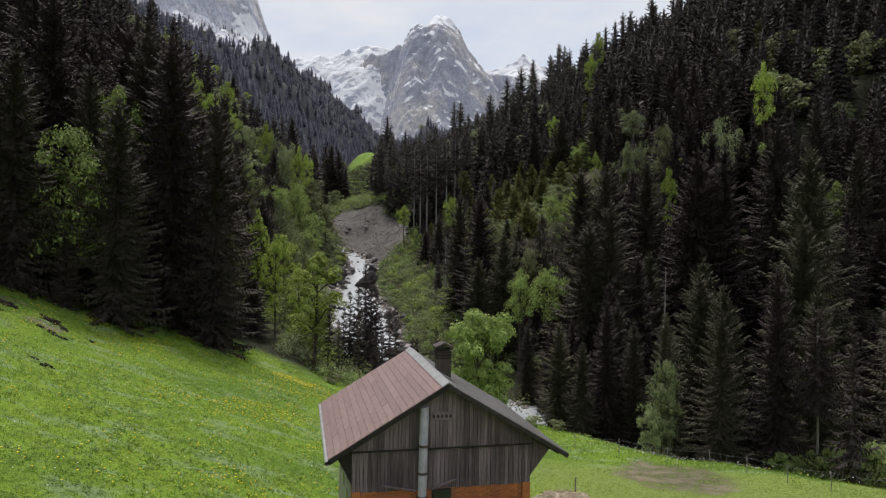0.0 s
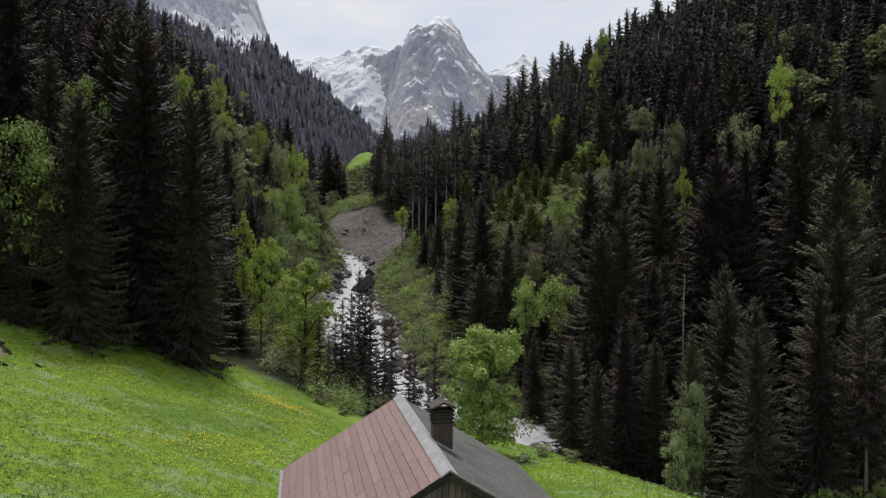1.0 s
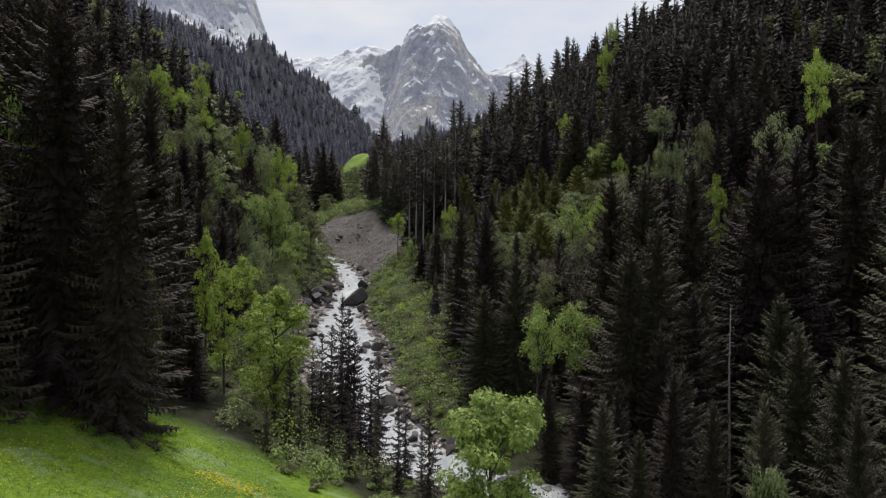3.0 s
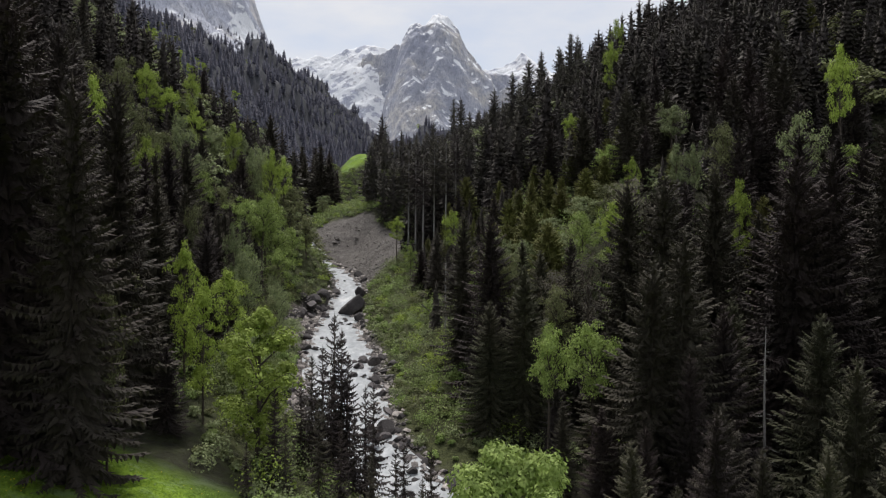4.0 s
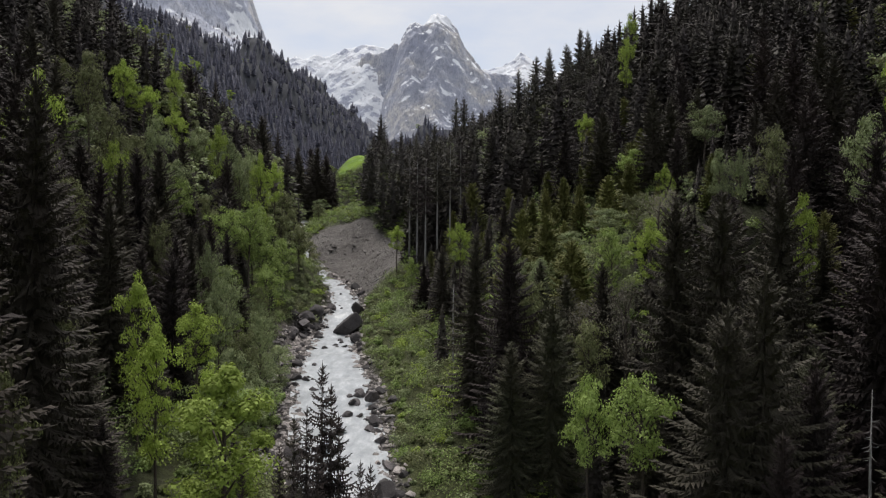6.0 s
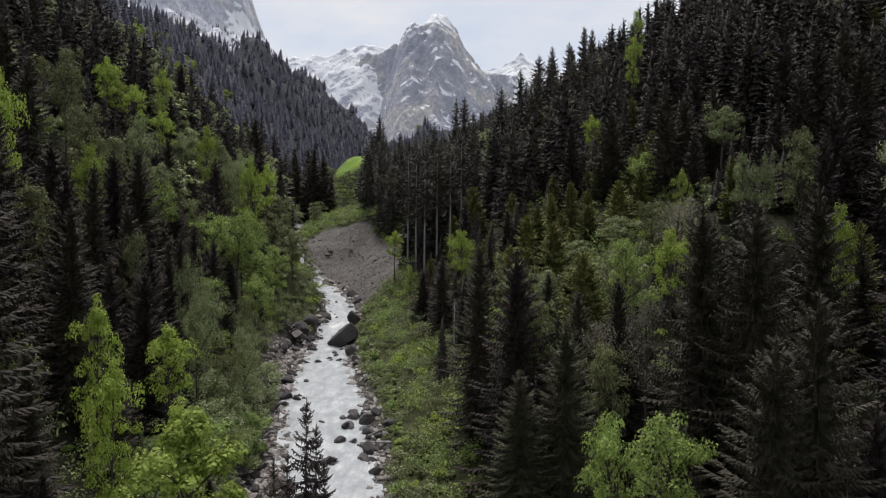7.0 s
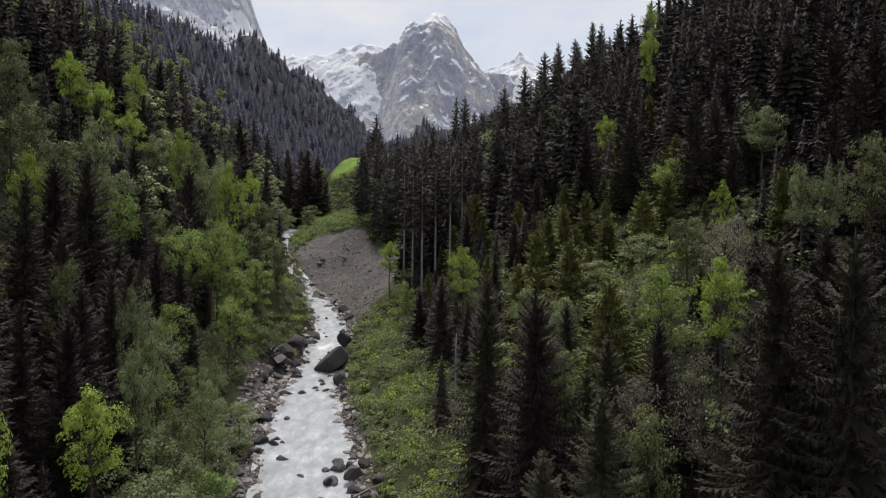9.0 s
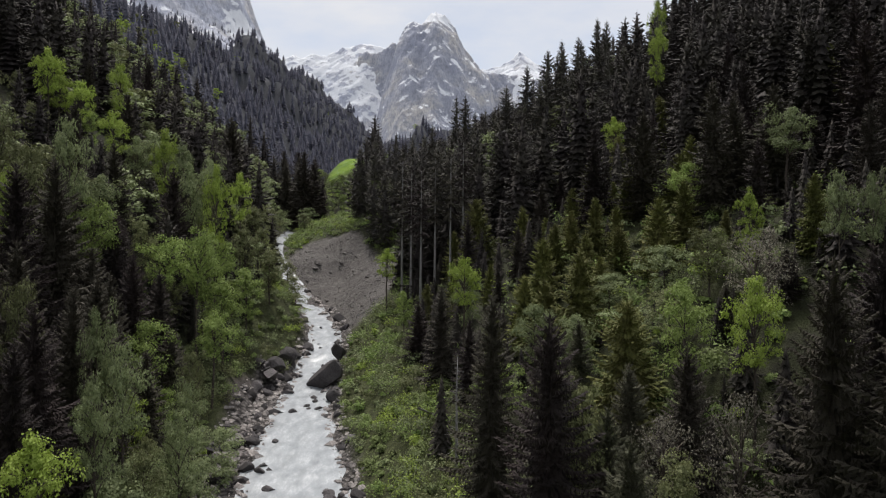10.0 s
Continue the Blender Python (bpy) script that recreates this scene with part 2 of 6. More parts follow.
def ground(x, y):
    """The ground's height."""
    x, y = np.asarray(x, float), np.asarray(y, float)
    d, right, zr, yr = along(x, y)
    w = half_width(yr)
    e = np.maximum(0, d - w)
    # right bank and slope: above the bend and below it
    du, _, zu, yu = along(x, y, LINE[LINE[:, 1] >= 79.9])
    eu = np.maximum(0, du - half_width(yu))
    far, back = step01(90, 170, yu), step01(235, 300, yu)
    a1, d1, a2 = 0.25 + 0.5 * far - 0.5 * back, 20 - 5 * far, 0.5 + 0.10 * far - 0.35 * back
    upper = zu + a1 * np.minimum(eu, d1) + a2 * np.maximum(0, eu - d1) + (0.33 - 0.31 * step01(400, 600, yu)) * back * np.maximum(0, eu - 60)
    dl, _, zl_, yl_ = along(x, y, LINE[LINE[:, 1] <= 82])
    el = np.maximum(0, dl - 4)
    lower = zl_ + 0.25 * np.minimum(el, 20) + 0.75 * np.maximum(0, el - 20)
    zrt = smooth_min(upper, lower, 4.0)
    zrt = zrt - 6 * np.exp(-((x + 27) ** 2 / 350 + (y - 258) ** 2 / 700))
    zrt = zrt + 26 * np.exp(-((x + 47) ** 2 / 600 + (y - 412) ** 2 / 1500))
    # left bank, meadow and slope
    kk = np.interp(x, [-6, 12], [0.42, 0.45])
    near = smooth_min(zr + kk * e, meadow_level(x, y), 1.8)
    beach = np.where((yr > 108) & (yr < 172), 3.0, 0.6)
    e2 = np.maximum(0, e - beach)
    steep = zr + 0.25 * np.minimum(e, beach) + 1.15 * np.minimum(e2, 7) + 0.82 * np.maximum(0, e2 - 7)
    # the wooded flank ends in a shoulder
    crest = np.interp(yr, [300, 500, 800, 1400, 2500, 3500], [222, 208, 178, 212, 270, 300])
    steep = steep - 1.15 * np.maximum(0, e - crest)
    lw = step01(84, 122, yr)
    zl = near * (1 - lw) + steep * lw
    z = np.where(right, zrt, zl)
    # the bed lies under the water
    z = np.where(d < w, zr - 0.55 * (1 - (d / w) ** 2), z)
    # unevenness grows away from the meadow and the stream
    wild = np.clip(e / 12, 0, 1) * np.where(right, 1.0, np.where(yr < 84, 0.12, 0.12 + 0.88 * lw))
    amp = wild * (0.8 + 1.6 * step01(250, 900, y))
    # gullies down the bare slide
    slide = np.where(right, np.clip(1.6 - ((x + 29 + 0.22 * (y - 240)) / 14.0) ** 2 - ((y - 240) / 34.0) ** 2, 0, 1), 0)
    z = z + slide * 0.8 * rough(x * 0.3, y * 1.5, 4, 20, 0.5)
    return z + amp * rough(x, y, 8, 125) + wild * step01(400, 1200, y) * 3.0 * rough(x, y, 60, 300) + 0.25 * np.clip(e / 4, 0, 1) * rough(x, y, 1, 9)


def height(x, y):
    return float(ground(np.array([x]), np.array([y]))[0])


def mesh_of(name, verts, faces, mats, index=None, smooth=False):
    me = bpy.data.meshes.new(name)
    me.from_pydata([tuple(v) for v in verts], [], [tuple(f) for f in faces])
    for m in mats if isinstance(mats, (list, tuple)) else [mats]:
        me.materials.append(m)
    if index is not None:
        me.polygons.foreach_set("material_index", index)
    if smooth:
        me.polygons.foreach_set("use_smooth", [True] * len(me.polygons))
    me.update()
    return me


def part(name, me, parent, label="", m=None):
    """Links a mesh as one object under a thing or a part."""
    ob = new(name, me)
    ob.parent = parent
    if m is not None:
        ob.matrix_basis = m
    return tagged(ob, label)


def thing(name, m, label, category, group="", kind=""):
    ob = new(name)
    ob.matrix_basis = m
    return tagged(ob, label, category, group, kind)


# ---- ground: one sheet, fine near the walk and coarse far off ----
rows_y = [-160.0]
while rows_y[-1] < 3350:
    y = rows_y[-1]
    gap = 1.3 if 10 < y < 110 else 2.0 if 0 < y < 280 else 12 if y < 0 else 2.0 + (y - 280) * 0.022
    rows_y.append(y + gap)
rows_y = np.array(rows_y)
uu = np.linspace(-1, 1, 261)
cols = np.sign(uu) * (0.38 * np.abs(uu) + 0.62 * np.abs(uu) ** 2.6)
spread = np.interp(rows_y, [-160, 100, 300, 1000, 2500, 4100], [240, 280, 480, 1000, 1500, 1600])
mid = np.interp(rows_y, [-160, 60, 130, 300, 1200, 4100], [-5, -5, -15, -45, -110, -300])
GX = mid[:, None] + cols[None, :] * spread[:, None]
GY = np.repeat(rows_y[:, None], len(cols), 1)
GZ = ground(GX, GY)
nr, nc = GX.shape
gv = np.stack([GX, GY, GZ], -1).reshape(-1, 3)
ii = (np.arange(nr - 1)[:, None] * nc + np.arange(nc - 1)[None, :]).ravel()
gf = np.stack([ii, ii + 1, ii + nc + 1, ii + nc], -1)


def scree_mask(x, y):
    """Where the bare rubble slope lies, 0 to 1, above the stream's right bank."""
    u, v = (x + 29 + 0.22 * (y - 240)), (y - 240)
    return np.clip(1.85 - (u / 14.0) ** 2 - (v / 34.0) ** 2, 0, 1)


GD, GR, GZR, GYR = along(GX, GY)
GE = GD - half_width(GYR)
is_meadow = np.where(GR, 0, 1) * (1 - step01(66, 82, GY)) * step01(-46, -34, GX) * step01(-3.0, 0, GZ - GZR - 3.6 + 1.2 * rough(GX, GY, 4, 20))
far_meadow = np.exp(-((GX + 48) ** 2 / 190 + (GY - 402) ** 2 / 300))
scree = scree_mask(GX, GY) * GR
bed = np.clip((1.8 - GE) / 1.5, 0, 1)
bed = np.maximum(bed, np.where((~GR) & (GYR > 106) & (GYR < 176), np.clip((5.5 - GE) / 1.6, 0, 1), 0))
bank = np.clip((14 - GE) / 4, 0, 1) * step01(78, 95, GYR) * (1 - step01(300, 420, GYR))
bank = np.maximum(bank, np.exp(-((GX - 22) ** 2 / 200 + (GY - 150) ** 2 / 900)) * 0.6)
grazed = step01(2, 7, GX + 0.3 * rough(GX, GY, 4, 20)) * (1 - step01(45, 48, GY + 0.3 * GX)) * step01(14, 19, GY)
dirt = np.clip(1.5 - ((GX - 13.8) / 3.4) ** 2 - ((GY - 40.2) / 5.0) ** 2 + 0.25 * rough(GX, GY, 2, 9, 0.2), 0, 1)
torn = np.clip(1.3 - ((GX + 28.5) / 2.6) ** 2 - ((GY - 49) / 1.1) ** 2, 0, 1) + np.clip(1.3 - ((GX + 33) / 1.8) ** 2 - ((GY - 52) / 0.9) ** 2, 0, 1)
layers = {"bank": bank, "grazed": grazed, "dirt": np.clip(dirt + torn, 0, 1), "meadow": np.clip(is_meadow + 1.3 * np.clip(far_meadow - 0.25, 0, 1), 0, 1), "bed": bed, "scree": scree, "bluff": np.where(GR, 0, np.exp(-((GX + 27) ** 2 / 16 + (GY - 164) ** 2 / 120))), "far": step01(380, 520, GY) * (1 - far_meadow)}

k = Mat("ground_cover", 0.95)


def layer(name):
    a = k.n.new("ShaderNodeAttribute")
    a.attribute_name = name
    return a.outputs["Fac"]


g_fine, g_mid, g_wide = k.noise(5.0, 6, 0.65, "World"), k.noise(0.8, 4, 0.55, "World"), k.noise(0.11, 3, 0.5, "World")
floor_c = k.mix(k.ramp(g_mid, (0.35, (0, 0, 0)), (0.65, (1, 1, 1))), (0.018, 0.017, 0.011), (0.04, 0.045, 0.019))
grass_c = k.mix(k.ramp(g_fine, (0.3, (0, 0, 0)), (0.7, (1, 1, 1))), (0.075, 0.148, 0.01), (0.245, 0.365, 0.028))
grass_c = k.mix(k.ramp(g_mid, (0.4, (0, 0, 0)), (0.7, (0.7, 0.7, 0.7))), grass_c, (0.21, 0.335, 0.028))
grass_c = k.mix(k.ramp(g_wide, (0.45, (0, 0, 0)), (0.65, (0.65, 0.65, 0.65))), grass_c, (0.085, 0.165, 0.02))
stone_n = k.n.new("ShaderNodeTexVoronoi")
stone_n.inputs["Scale"].default_value = 1.6
k.put(k.geo.outputs["Position"], stone_n.inputs["Vector"])
stone_c = k.mix(k.ramp(stone_n.outputs["Distance"], (0.1, (1, 1, 1)), (0.7, (0, 0, 0))), (0.035, 0.031, 0.03), (0.2, 0.18, 0.172))
scree_c = k.mix(k.ramp(g_mid, (0.35, (0, 0, 0)), (0.7, (1, 1, 1))), (0.15, 0.137, 0.127), (0.28, 0.262, 0.245))
streak_n = k.noise(0.5, 5, 0.65, "World", (0.35, 1.6, 1))
scree_c = k.mix(k.ramp(streak_n, (0.42, (0.6, 0.6, 0.6)), (0.6, (0, 0, 0))), scree_c, (0.11, 0.1, 0.098))
scree_c = k.mix(k.ramp(g_fine, (0.35, (0, 0, 0)), (0.6, (0.8, 0.8, 0.8))), (0.08, 0.072, 0.067), scree_c)
pale_n = k.noise(0.33, 5, 0.6, "World", (1, 1.8, 1), (4, 9, 0))
grass_c = k.mix(k.ramp(pale_n, (0.52, (0, 0, 0)), (0.64, (0.8, 0.8, 0.8))), grass_c, (0.22, 0.31, 0.14))
weed_n = k.noise(1.7, 5, 0.7, "World", None, (7, 2, 0))
grass_c = k.mix(k.ramp(weed_n, (0.53, (0, 0, 0)), (0.66, (0.6, 0.6, 0.6))), grass_c, (0.055, 0.11, 0.018))
col = k.mix(k.ramp(layer("meadow"), (0.3, (0, 0, 0)), (0.7, (1, 1, 1))), floor_c, grass_c)
bank_c = k.mix(k.ramp(g_fine, (0.3, (0, 0, 0)), (0.7, (1, 1, 1))), (0.028, 0.034, 0.013), (0.1, 0.112, 0.04))
col = k.mix(k.math("MULTIPLY", layer("bank"), k.ramp(g_mid, (0.3, (0.4, 0.4, 0.4)), (0.6, (1, 1, 1)))), col, bank_c)
short_c = k.mix(k.ramp(g_fine, (0.35, (0, 0, 0)), (0.65, (1, 1, 1))), (0.13, 0.19, 0.03), (0.27, 0.33, 0.08))
col = k.mix(k.math("MULTIPLY", layer("grazed"), 0.85), col, short_c)
dirt_c = k.mix(k.ramp(g_mid, (0.35, (0, 0, 0)), (0.65, (1, 1, 1))), (0.055, 0.04, 0.03), (0.25, 0.2, 0.155))
col = k.mix(k.ramp(k.math("MULTIPLY", layer("dirt"), k.math("ADD", k.math("MULTIPLY", g_mid, 1.5), k.math("SUBTRACT", k.math("MULTIPLY", g_fine, 1.6), 0.85))), (0.35, (0, 0, 0)), (0.62, (0.85, 0.85, 0.85))), col, dirt_c)
col = k.mix(k.ramp(k.math("MULTIPLY", layer("scree"), k.math("ADD", g_mid, 0.55)), (0.35, (0, 0, 0)), (0.55, (1, 1, 1))), col, scree_c)
rock_c = k.mix(k.ramp(g_mid, (0.35, (0, 0, 0)), (0.65, (1, 1, 1))), (0.03, 0.026, 0.024), (0.13, 0.11, 0.1))
col = k.mix(k.ramp(k.math("MULTIPLY", layer("bluff"), k.math("ADD", g_fine, 0.6)), (0.3, (0, 0, 0)), (0.5, (1, 1, 1))), col, rock_c)
col = k.mix(layer("bed"), col, stone_c)
# far forest floor: a blue-grey haze tone is put into its colour
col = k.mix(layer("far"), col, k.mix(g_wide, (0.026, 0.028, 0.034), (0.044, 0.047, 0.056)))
k.color(col)
k.bump(k.math("ADD", g_fine, k.math("MULTIPLY", weed_n, 1.5)), 1.0, 0.22)
M_GROUND = k.m

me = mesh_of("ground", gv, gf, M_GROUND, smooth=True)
for key, val in layers.items():
    at = me.attributes.new(key, "FLOAT", "POINT")
    at.data.foreach_set("value", np.ascontiguousarray(val.ravel(), dtype=np.float32))
tagged(new("ground", me), "steep alpine valley floor with spring meadow, forest soil and rubble", "ground", kind="structure")

# ---- stream: a strip of white water ----
LW = LINE[(LINE[:, 1] > 52) & (LINE[:, 1] < 400)]
LW = _dense(LW[::3], 24)
tw = np.gradient(LW[:, :2], axis=0)
tw /= np.linalg.norm(tw, axis=1)[:, None]
nw = np.stack([tw[:, 1], -tw[:, 0]], 1)
wv, wf = [], []
lanes = np.linspace(-1, 1, 19)
for i, p in enumerate(LW):
    w = float(half_width(p[1])) * 1.04
    for j, u in enumerate(lanes):
        wv.append((p[0] + nw[i, 0] * u * w, p[1] + nw[i, 1] * u * w, p[2]))
wv = np.array(wv)
lenw = np.repeat(np.cumsum(np.r_[0, np.linalg.norm(np.diff(LW[:, :2], axis=0), axis=1)]), len(lanes))
wv[:, 2] += 0.06 * rough(wv[:, 0], wv[:, 1], 2, 5, 0.3) + 0.13 * rough(wv[:, 0] * 1.5, wv[:, 1] * 0.7, 4, 10, 0.3)
wv[:, 2] += 0.3 * (np.abs(((lenw + 2.0 * rough(wv[:, 0], wv[:, 1], 9, 20)) / 7.0) % 1 - 0.5) - 0.25)
nl = len(lanes)
ii = (np.arange(len(LW) - 1)[:, None] * nl + np.arange(nl - 1)[None, :]).ravel()
wf = np.stack([ii, ii + 1, ii + nl + 1, ii + nl], -1)
k = Mat("white_water", 0.35, 0, 0.5)
n1, n2 = k.noise(0.55, 6, 0.62, "World", (1.6, 0.7, 1)), k.noise(3.2, 5, 0.65, "World", (1.5, 0.6, 1))
wc = k.ramp(n1, (0.3, (0.24, 0.25, 0.265)), (0.5, (0.38, 0.395, 0.41)), (0.72, (0.6, 0.615, 0.63)))
wc = k.mix(k.ramp(n2, (0.4, (0.5, 0.5, 0.5)), (0.6, (0, 0, 0))), wc, (0.27, 0.3, 0.32))
k.color(wc)
k.bump(n2, 0.3, 0.1)
M_WATER = k.m
tagged(new("water", mesh_of("water", wv, wf, M_WATER, smooth=True)), "foaming white mountain torrent between dark boulders", "stream", kind="structure")

# ---- far peaks ----
def lattice(ix, iy, seed):
    h = np.sin(ix * 127.1 + iy * 311.7 + seed * 74.7) * 43758.5453
    return h - np.floor(h)


def value_noise(x, y, seed):
    ix, iy = np.floor(x), np.floor(y)
    fx, fy = x - ix, y - iy
    fx, fy = fx * fx * (3 - 2 * fx), fy * fy * (3 - 2 * fy)
    a, b, c, d = lattice(ix, iy, seed), lattice(ix + 1, iy, seed), lattice(ix, iy + 1, seed), lattice(ix + 1, iy + 1, seed)
    return (a + (b - a) * fx) * (1 - fy) + (c + (d - c) * fx) * fy


def ridges(x, y, wave, octaves, seed):
    """Sharp-crested uneven relief between about -1 and 1."""
    z, amp, tot = np.zeros_like(x), 1.0, 0.0
    for o in range(octaves):
        n = 1 - 2 * np.abs(value_noise(x / wave, y / wave, seed + o) * 2 - 1)
        z, tot = z + amp * n, tot + amp
        amp *= 0.55
        wave *= 0.47
        x, y = 0.8 * x - 0.6 * y, 0.6 * x + 0.8 * y
    return z / tot


def massif(name, x0, x1, y0, y1, n, form, floor_z, label, mats, relief, wave):
    """A massif from its broad form, broken by ridges, gullies and tilted rock ledges."""
    gx, gy = np.meshgrid(np.linspace(x0, x1, n), np.linspace(y0, y1, int(n * 0.95)))
    warp = 0.45 * relief * ridges(gx, gy, wave * 1.5, 4, 3)
    z = form(gx + 0.5 * warp, gy - warp)
    up = np.clip((z - floor_z) / 150, 0, 1)
    # buttresses and gullies run aslant down the faces
    a, b = 0.83 * gx + 0.95 * gy, -0.56 * gx + 1.4 * gy
    z = z + up * relief * (0.9 * ridges(a, b * 0.45, wave, 6, 11) + 0.55 * ridges(b + 37, a * 0.5, wave * 0.45, 5, 23) - 0.35)
    z = np.maximum(z, floor_z)
    rn, cn = gx.shape
    v = np.stack([gx, gy, z], -1).reshape(-1, 3)
    i = (np.arange(rn - 1)[:, None] * cn + np.arange(cn - 1)[None, :]).ravel()
    f = np.stack([i, i + 1, i + cn + 1, i + cn], -1)
    ob = new(name, mesh_of(name, v, f, mats, smooth=True))
    return tagged(ob, label, "mountain", kind="structure")


def peak_material(name, cover, pale=1.0, low=None, cap=None, field=False):
    """Grey limestone with sharp-edged old snow on ledges and in gullies. cover: how much; low, cap: heights under and over which it lies thick."""
    k = Mat(name, 0.9, 0, 0.1)
    big, small = k.noise(0.0045, 6, 0.6, "World"), k.noise(0.025, 8, 0.7, "World", (1.2, 1, 0.8))
    crack = k.noise(0.09, 7, 0.75, "World", (1.1, 1, 0.5))
    # haze is put into the rock colour: bluish tones, scaled lighter by pale
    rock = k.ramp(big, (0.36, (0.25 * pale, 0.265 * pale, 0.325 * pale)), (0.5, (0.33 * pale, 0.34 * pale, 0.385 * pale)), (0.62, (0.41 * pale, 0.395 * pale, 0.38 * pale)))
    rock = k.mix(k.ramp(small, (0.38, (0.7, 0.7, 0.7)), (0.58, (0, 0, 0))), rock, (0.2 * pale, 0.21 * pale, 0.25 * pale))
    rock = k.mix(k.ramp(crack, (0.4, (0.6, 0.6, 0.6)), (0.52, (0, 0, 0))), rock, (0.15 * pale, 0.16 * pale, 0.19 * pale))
    pos, nor = k.part_of(k.geo.outputs["Position"]), k.part_of(k.geo.outputs["Normal"])

    def streaks(scale, turn, stretch, shift):
        mp = k.n.new("ShaderNodeMapping")
        mp.vector_type = "TEXTURE"
        mp.inputs["Location"].default_value = shift
        mp.inputs["Rotation"].default_value = (0, turn, 0)
        mp.inputs["Scale"].default_value = stretch
        k.put(k.geo.outputs["Position"], mp.inputs["Vector"])
        n = k.n.new("ShaderNodeTexNoise")
        n.inputs["Scale"].default_value, n.inputs["Detail"].default_value, n.inputs["Roughness"].default_value = scale, 7.0, 0.62
        k.put(mp.outputs["Vector"], n.inputs["Vector"])
        return n.outputs["Fac"]

    lie = k.math("MAXIMUM", streaks(0.014, 0.75, (2.2, 1, 0.8), (40, 0, 10)), streaks(0.016, -0.5, (2.0, 1, 0.8), (0, 0, 300)))
    lie = k.math("ADD", lie, k.math("MULTIPLY", nor[2], 0.16))
    for edge, wide in ((low, -160.0), (cap, 110.0)):
        if edge:
            r = k.n.new("ShaderNodeMapRange")
            r.inputs["From Min"].default_value, r.inputs["From Max"].default_value = edge, edge + wide
            r.inputs["To Max"].default_value = 0.13
            k.put(pos[2], r.inputs["Value"])
            lie = k.math("ADD", lie, r.outputs["Result"])
    if field:
        a = k.n.new("ShaderNodeAttribute")
        a.attribute_name = "snowfield"
        lie = k.math("ADD", lie, k.math("MULTIPLY", a.outputs["Fac"], 0.4))
    mask = k.ramp(k.math("SUBTRACT", lie, 0.5 - cover), (0.31, (0, 0, 0)), (0.335, (1, 1, 1)))
    old = k.ramp(big, (0.35, (0.66, 0.68, 0.72)), (0.65, (0.86, 0.87, 0.89)))
    old = k.mix(k.ramp(crack, (0.36, (0.3, 0.3, 0.3)), (0.5, (0, 0, 0))), old, (0.5, 0.53, 0.59))
    k.color(k.mix(mask, rock, old))
    k.bump(k.math("ADD", small, k.math("MULTIPLY", crack, 0.5)), 0.8, 10.0)
    return k.m


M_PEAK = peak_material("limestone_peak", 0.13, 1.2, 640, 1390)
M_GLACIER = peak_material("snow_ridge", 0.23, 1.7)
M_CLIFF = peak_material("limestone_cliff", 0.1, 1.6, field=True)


def peak_form(x, y):
    """A tower with a sheer left wall and a stepped right shoulder; a lower rock rib stands behind its left."""
    top = np.interp(x, [-560, -430, -395, -345, -262, -215, -165, -118, -38, 18, 90, 150, 205, 255, 305, 330, 400, 620],
                    [380, 560, 880, 1110, 1400, 1470, 1492, 1470, 1535, 1500, 1440, 1340, 1262, 1200, 1160, 1030, 780, 400])
    front = np.maximum(0, 4430 - y)
    z = top - 0.75 * np.minimum(front, 160) - 1.75 * np.maximum(0, front - 160) - 2.0 * np.maximum(0, y - 4450)
    rib = np.interp(x, [-640, -585, -550, -430, -311, -200, -100], [700, 1150, 1325, 1345, 1425, 1400, 1200]) - 2.6 * np.maximum(0, 4690 - y) - 2.0 * np.maximum(0, y - 4720)
    return np.maximum(z, rib)


def snow_form(x, y):
    top = np.interp(x, [-1400, -1036, -820, -640, -516, -420, -250, 200, 420, 520, 560, 610, 720, 1400], [1260, 1365, 1380, 1420, 1455, 1430, 1390, 1250, 1320, 1375, 1405, 1372, 1310, 1200])
    f = np.maximum(0, 4830 - y)
    return top - 1.15 * f - 0.8 * np.maximum(0, f - 150) - 2.0 * np.maximum(0, y - 4850)


def cliff_form(x, y):
    """A wooded flank below a long sheer rock wall, which ends where the valley turns."""
    s = -0.817 * (x + 760) + 0.576 * (y - 2886)
    t = 0.576 * (x + 760) + 0.817 * (y - 2886)
    z = 905 + np.where(s > 0, 2.5 * np.minimum(s, 330) + 0.5 * np.maximum(0, s - 330), 1.0 * s)
    return z - 1.5 * np.maximum(0, t - 25 + 1.2 * np.clip(s, 0, 120))


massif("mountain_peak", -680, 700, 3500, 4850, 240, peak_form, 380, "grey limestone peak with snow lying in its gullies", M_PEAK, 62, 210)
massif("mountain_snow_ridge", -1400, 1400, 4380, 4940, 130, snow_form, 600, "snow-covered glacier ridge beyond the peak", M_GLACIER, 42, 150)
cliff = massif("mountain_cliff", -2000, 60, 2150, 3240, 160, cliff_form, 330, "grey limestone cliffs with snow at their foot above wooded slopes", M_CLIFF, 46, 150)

# old snow lying at the foot of the rock wall
cv = np.array([q.co for q in cliff.data.vertices])
c_s = -0.817 * (cv[:, 0] + 760) + 0.576 * (cv[:, 1] - 2886)
c_t = 0.576 * (cv[:, 0] + 760) + 0.817 * (cv[:, 1] - 2886)
at = cliff.data.attributes.new("snowfield", "FLOAT", "POINT")
at.data.foreach_set("value", np.ascontiguousarray(np.exp(-((c_t + 75) / 75) ** 2 - ((c_s + 5) / 42) ** 2) * 1.0, dtype=np.float32))

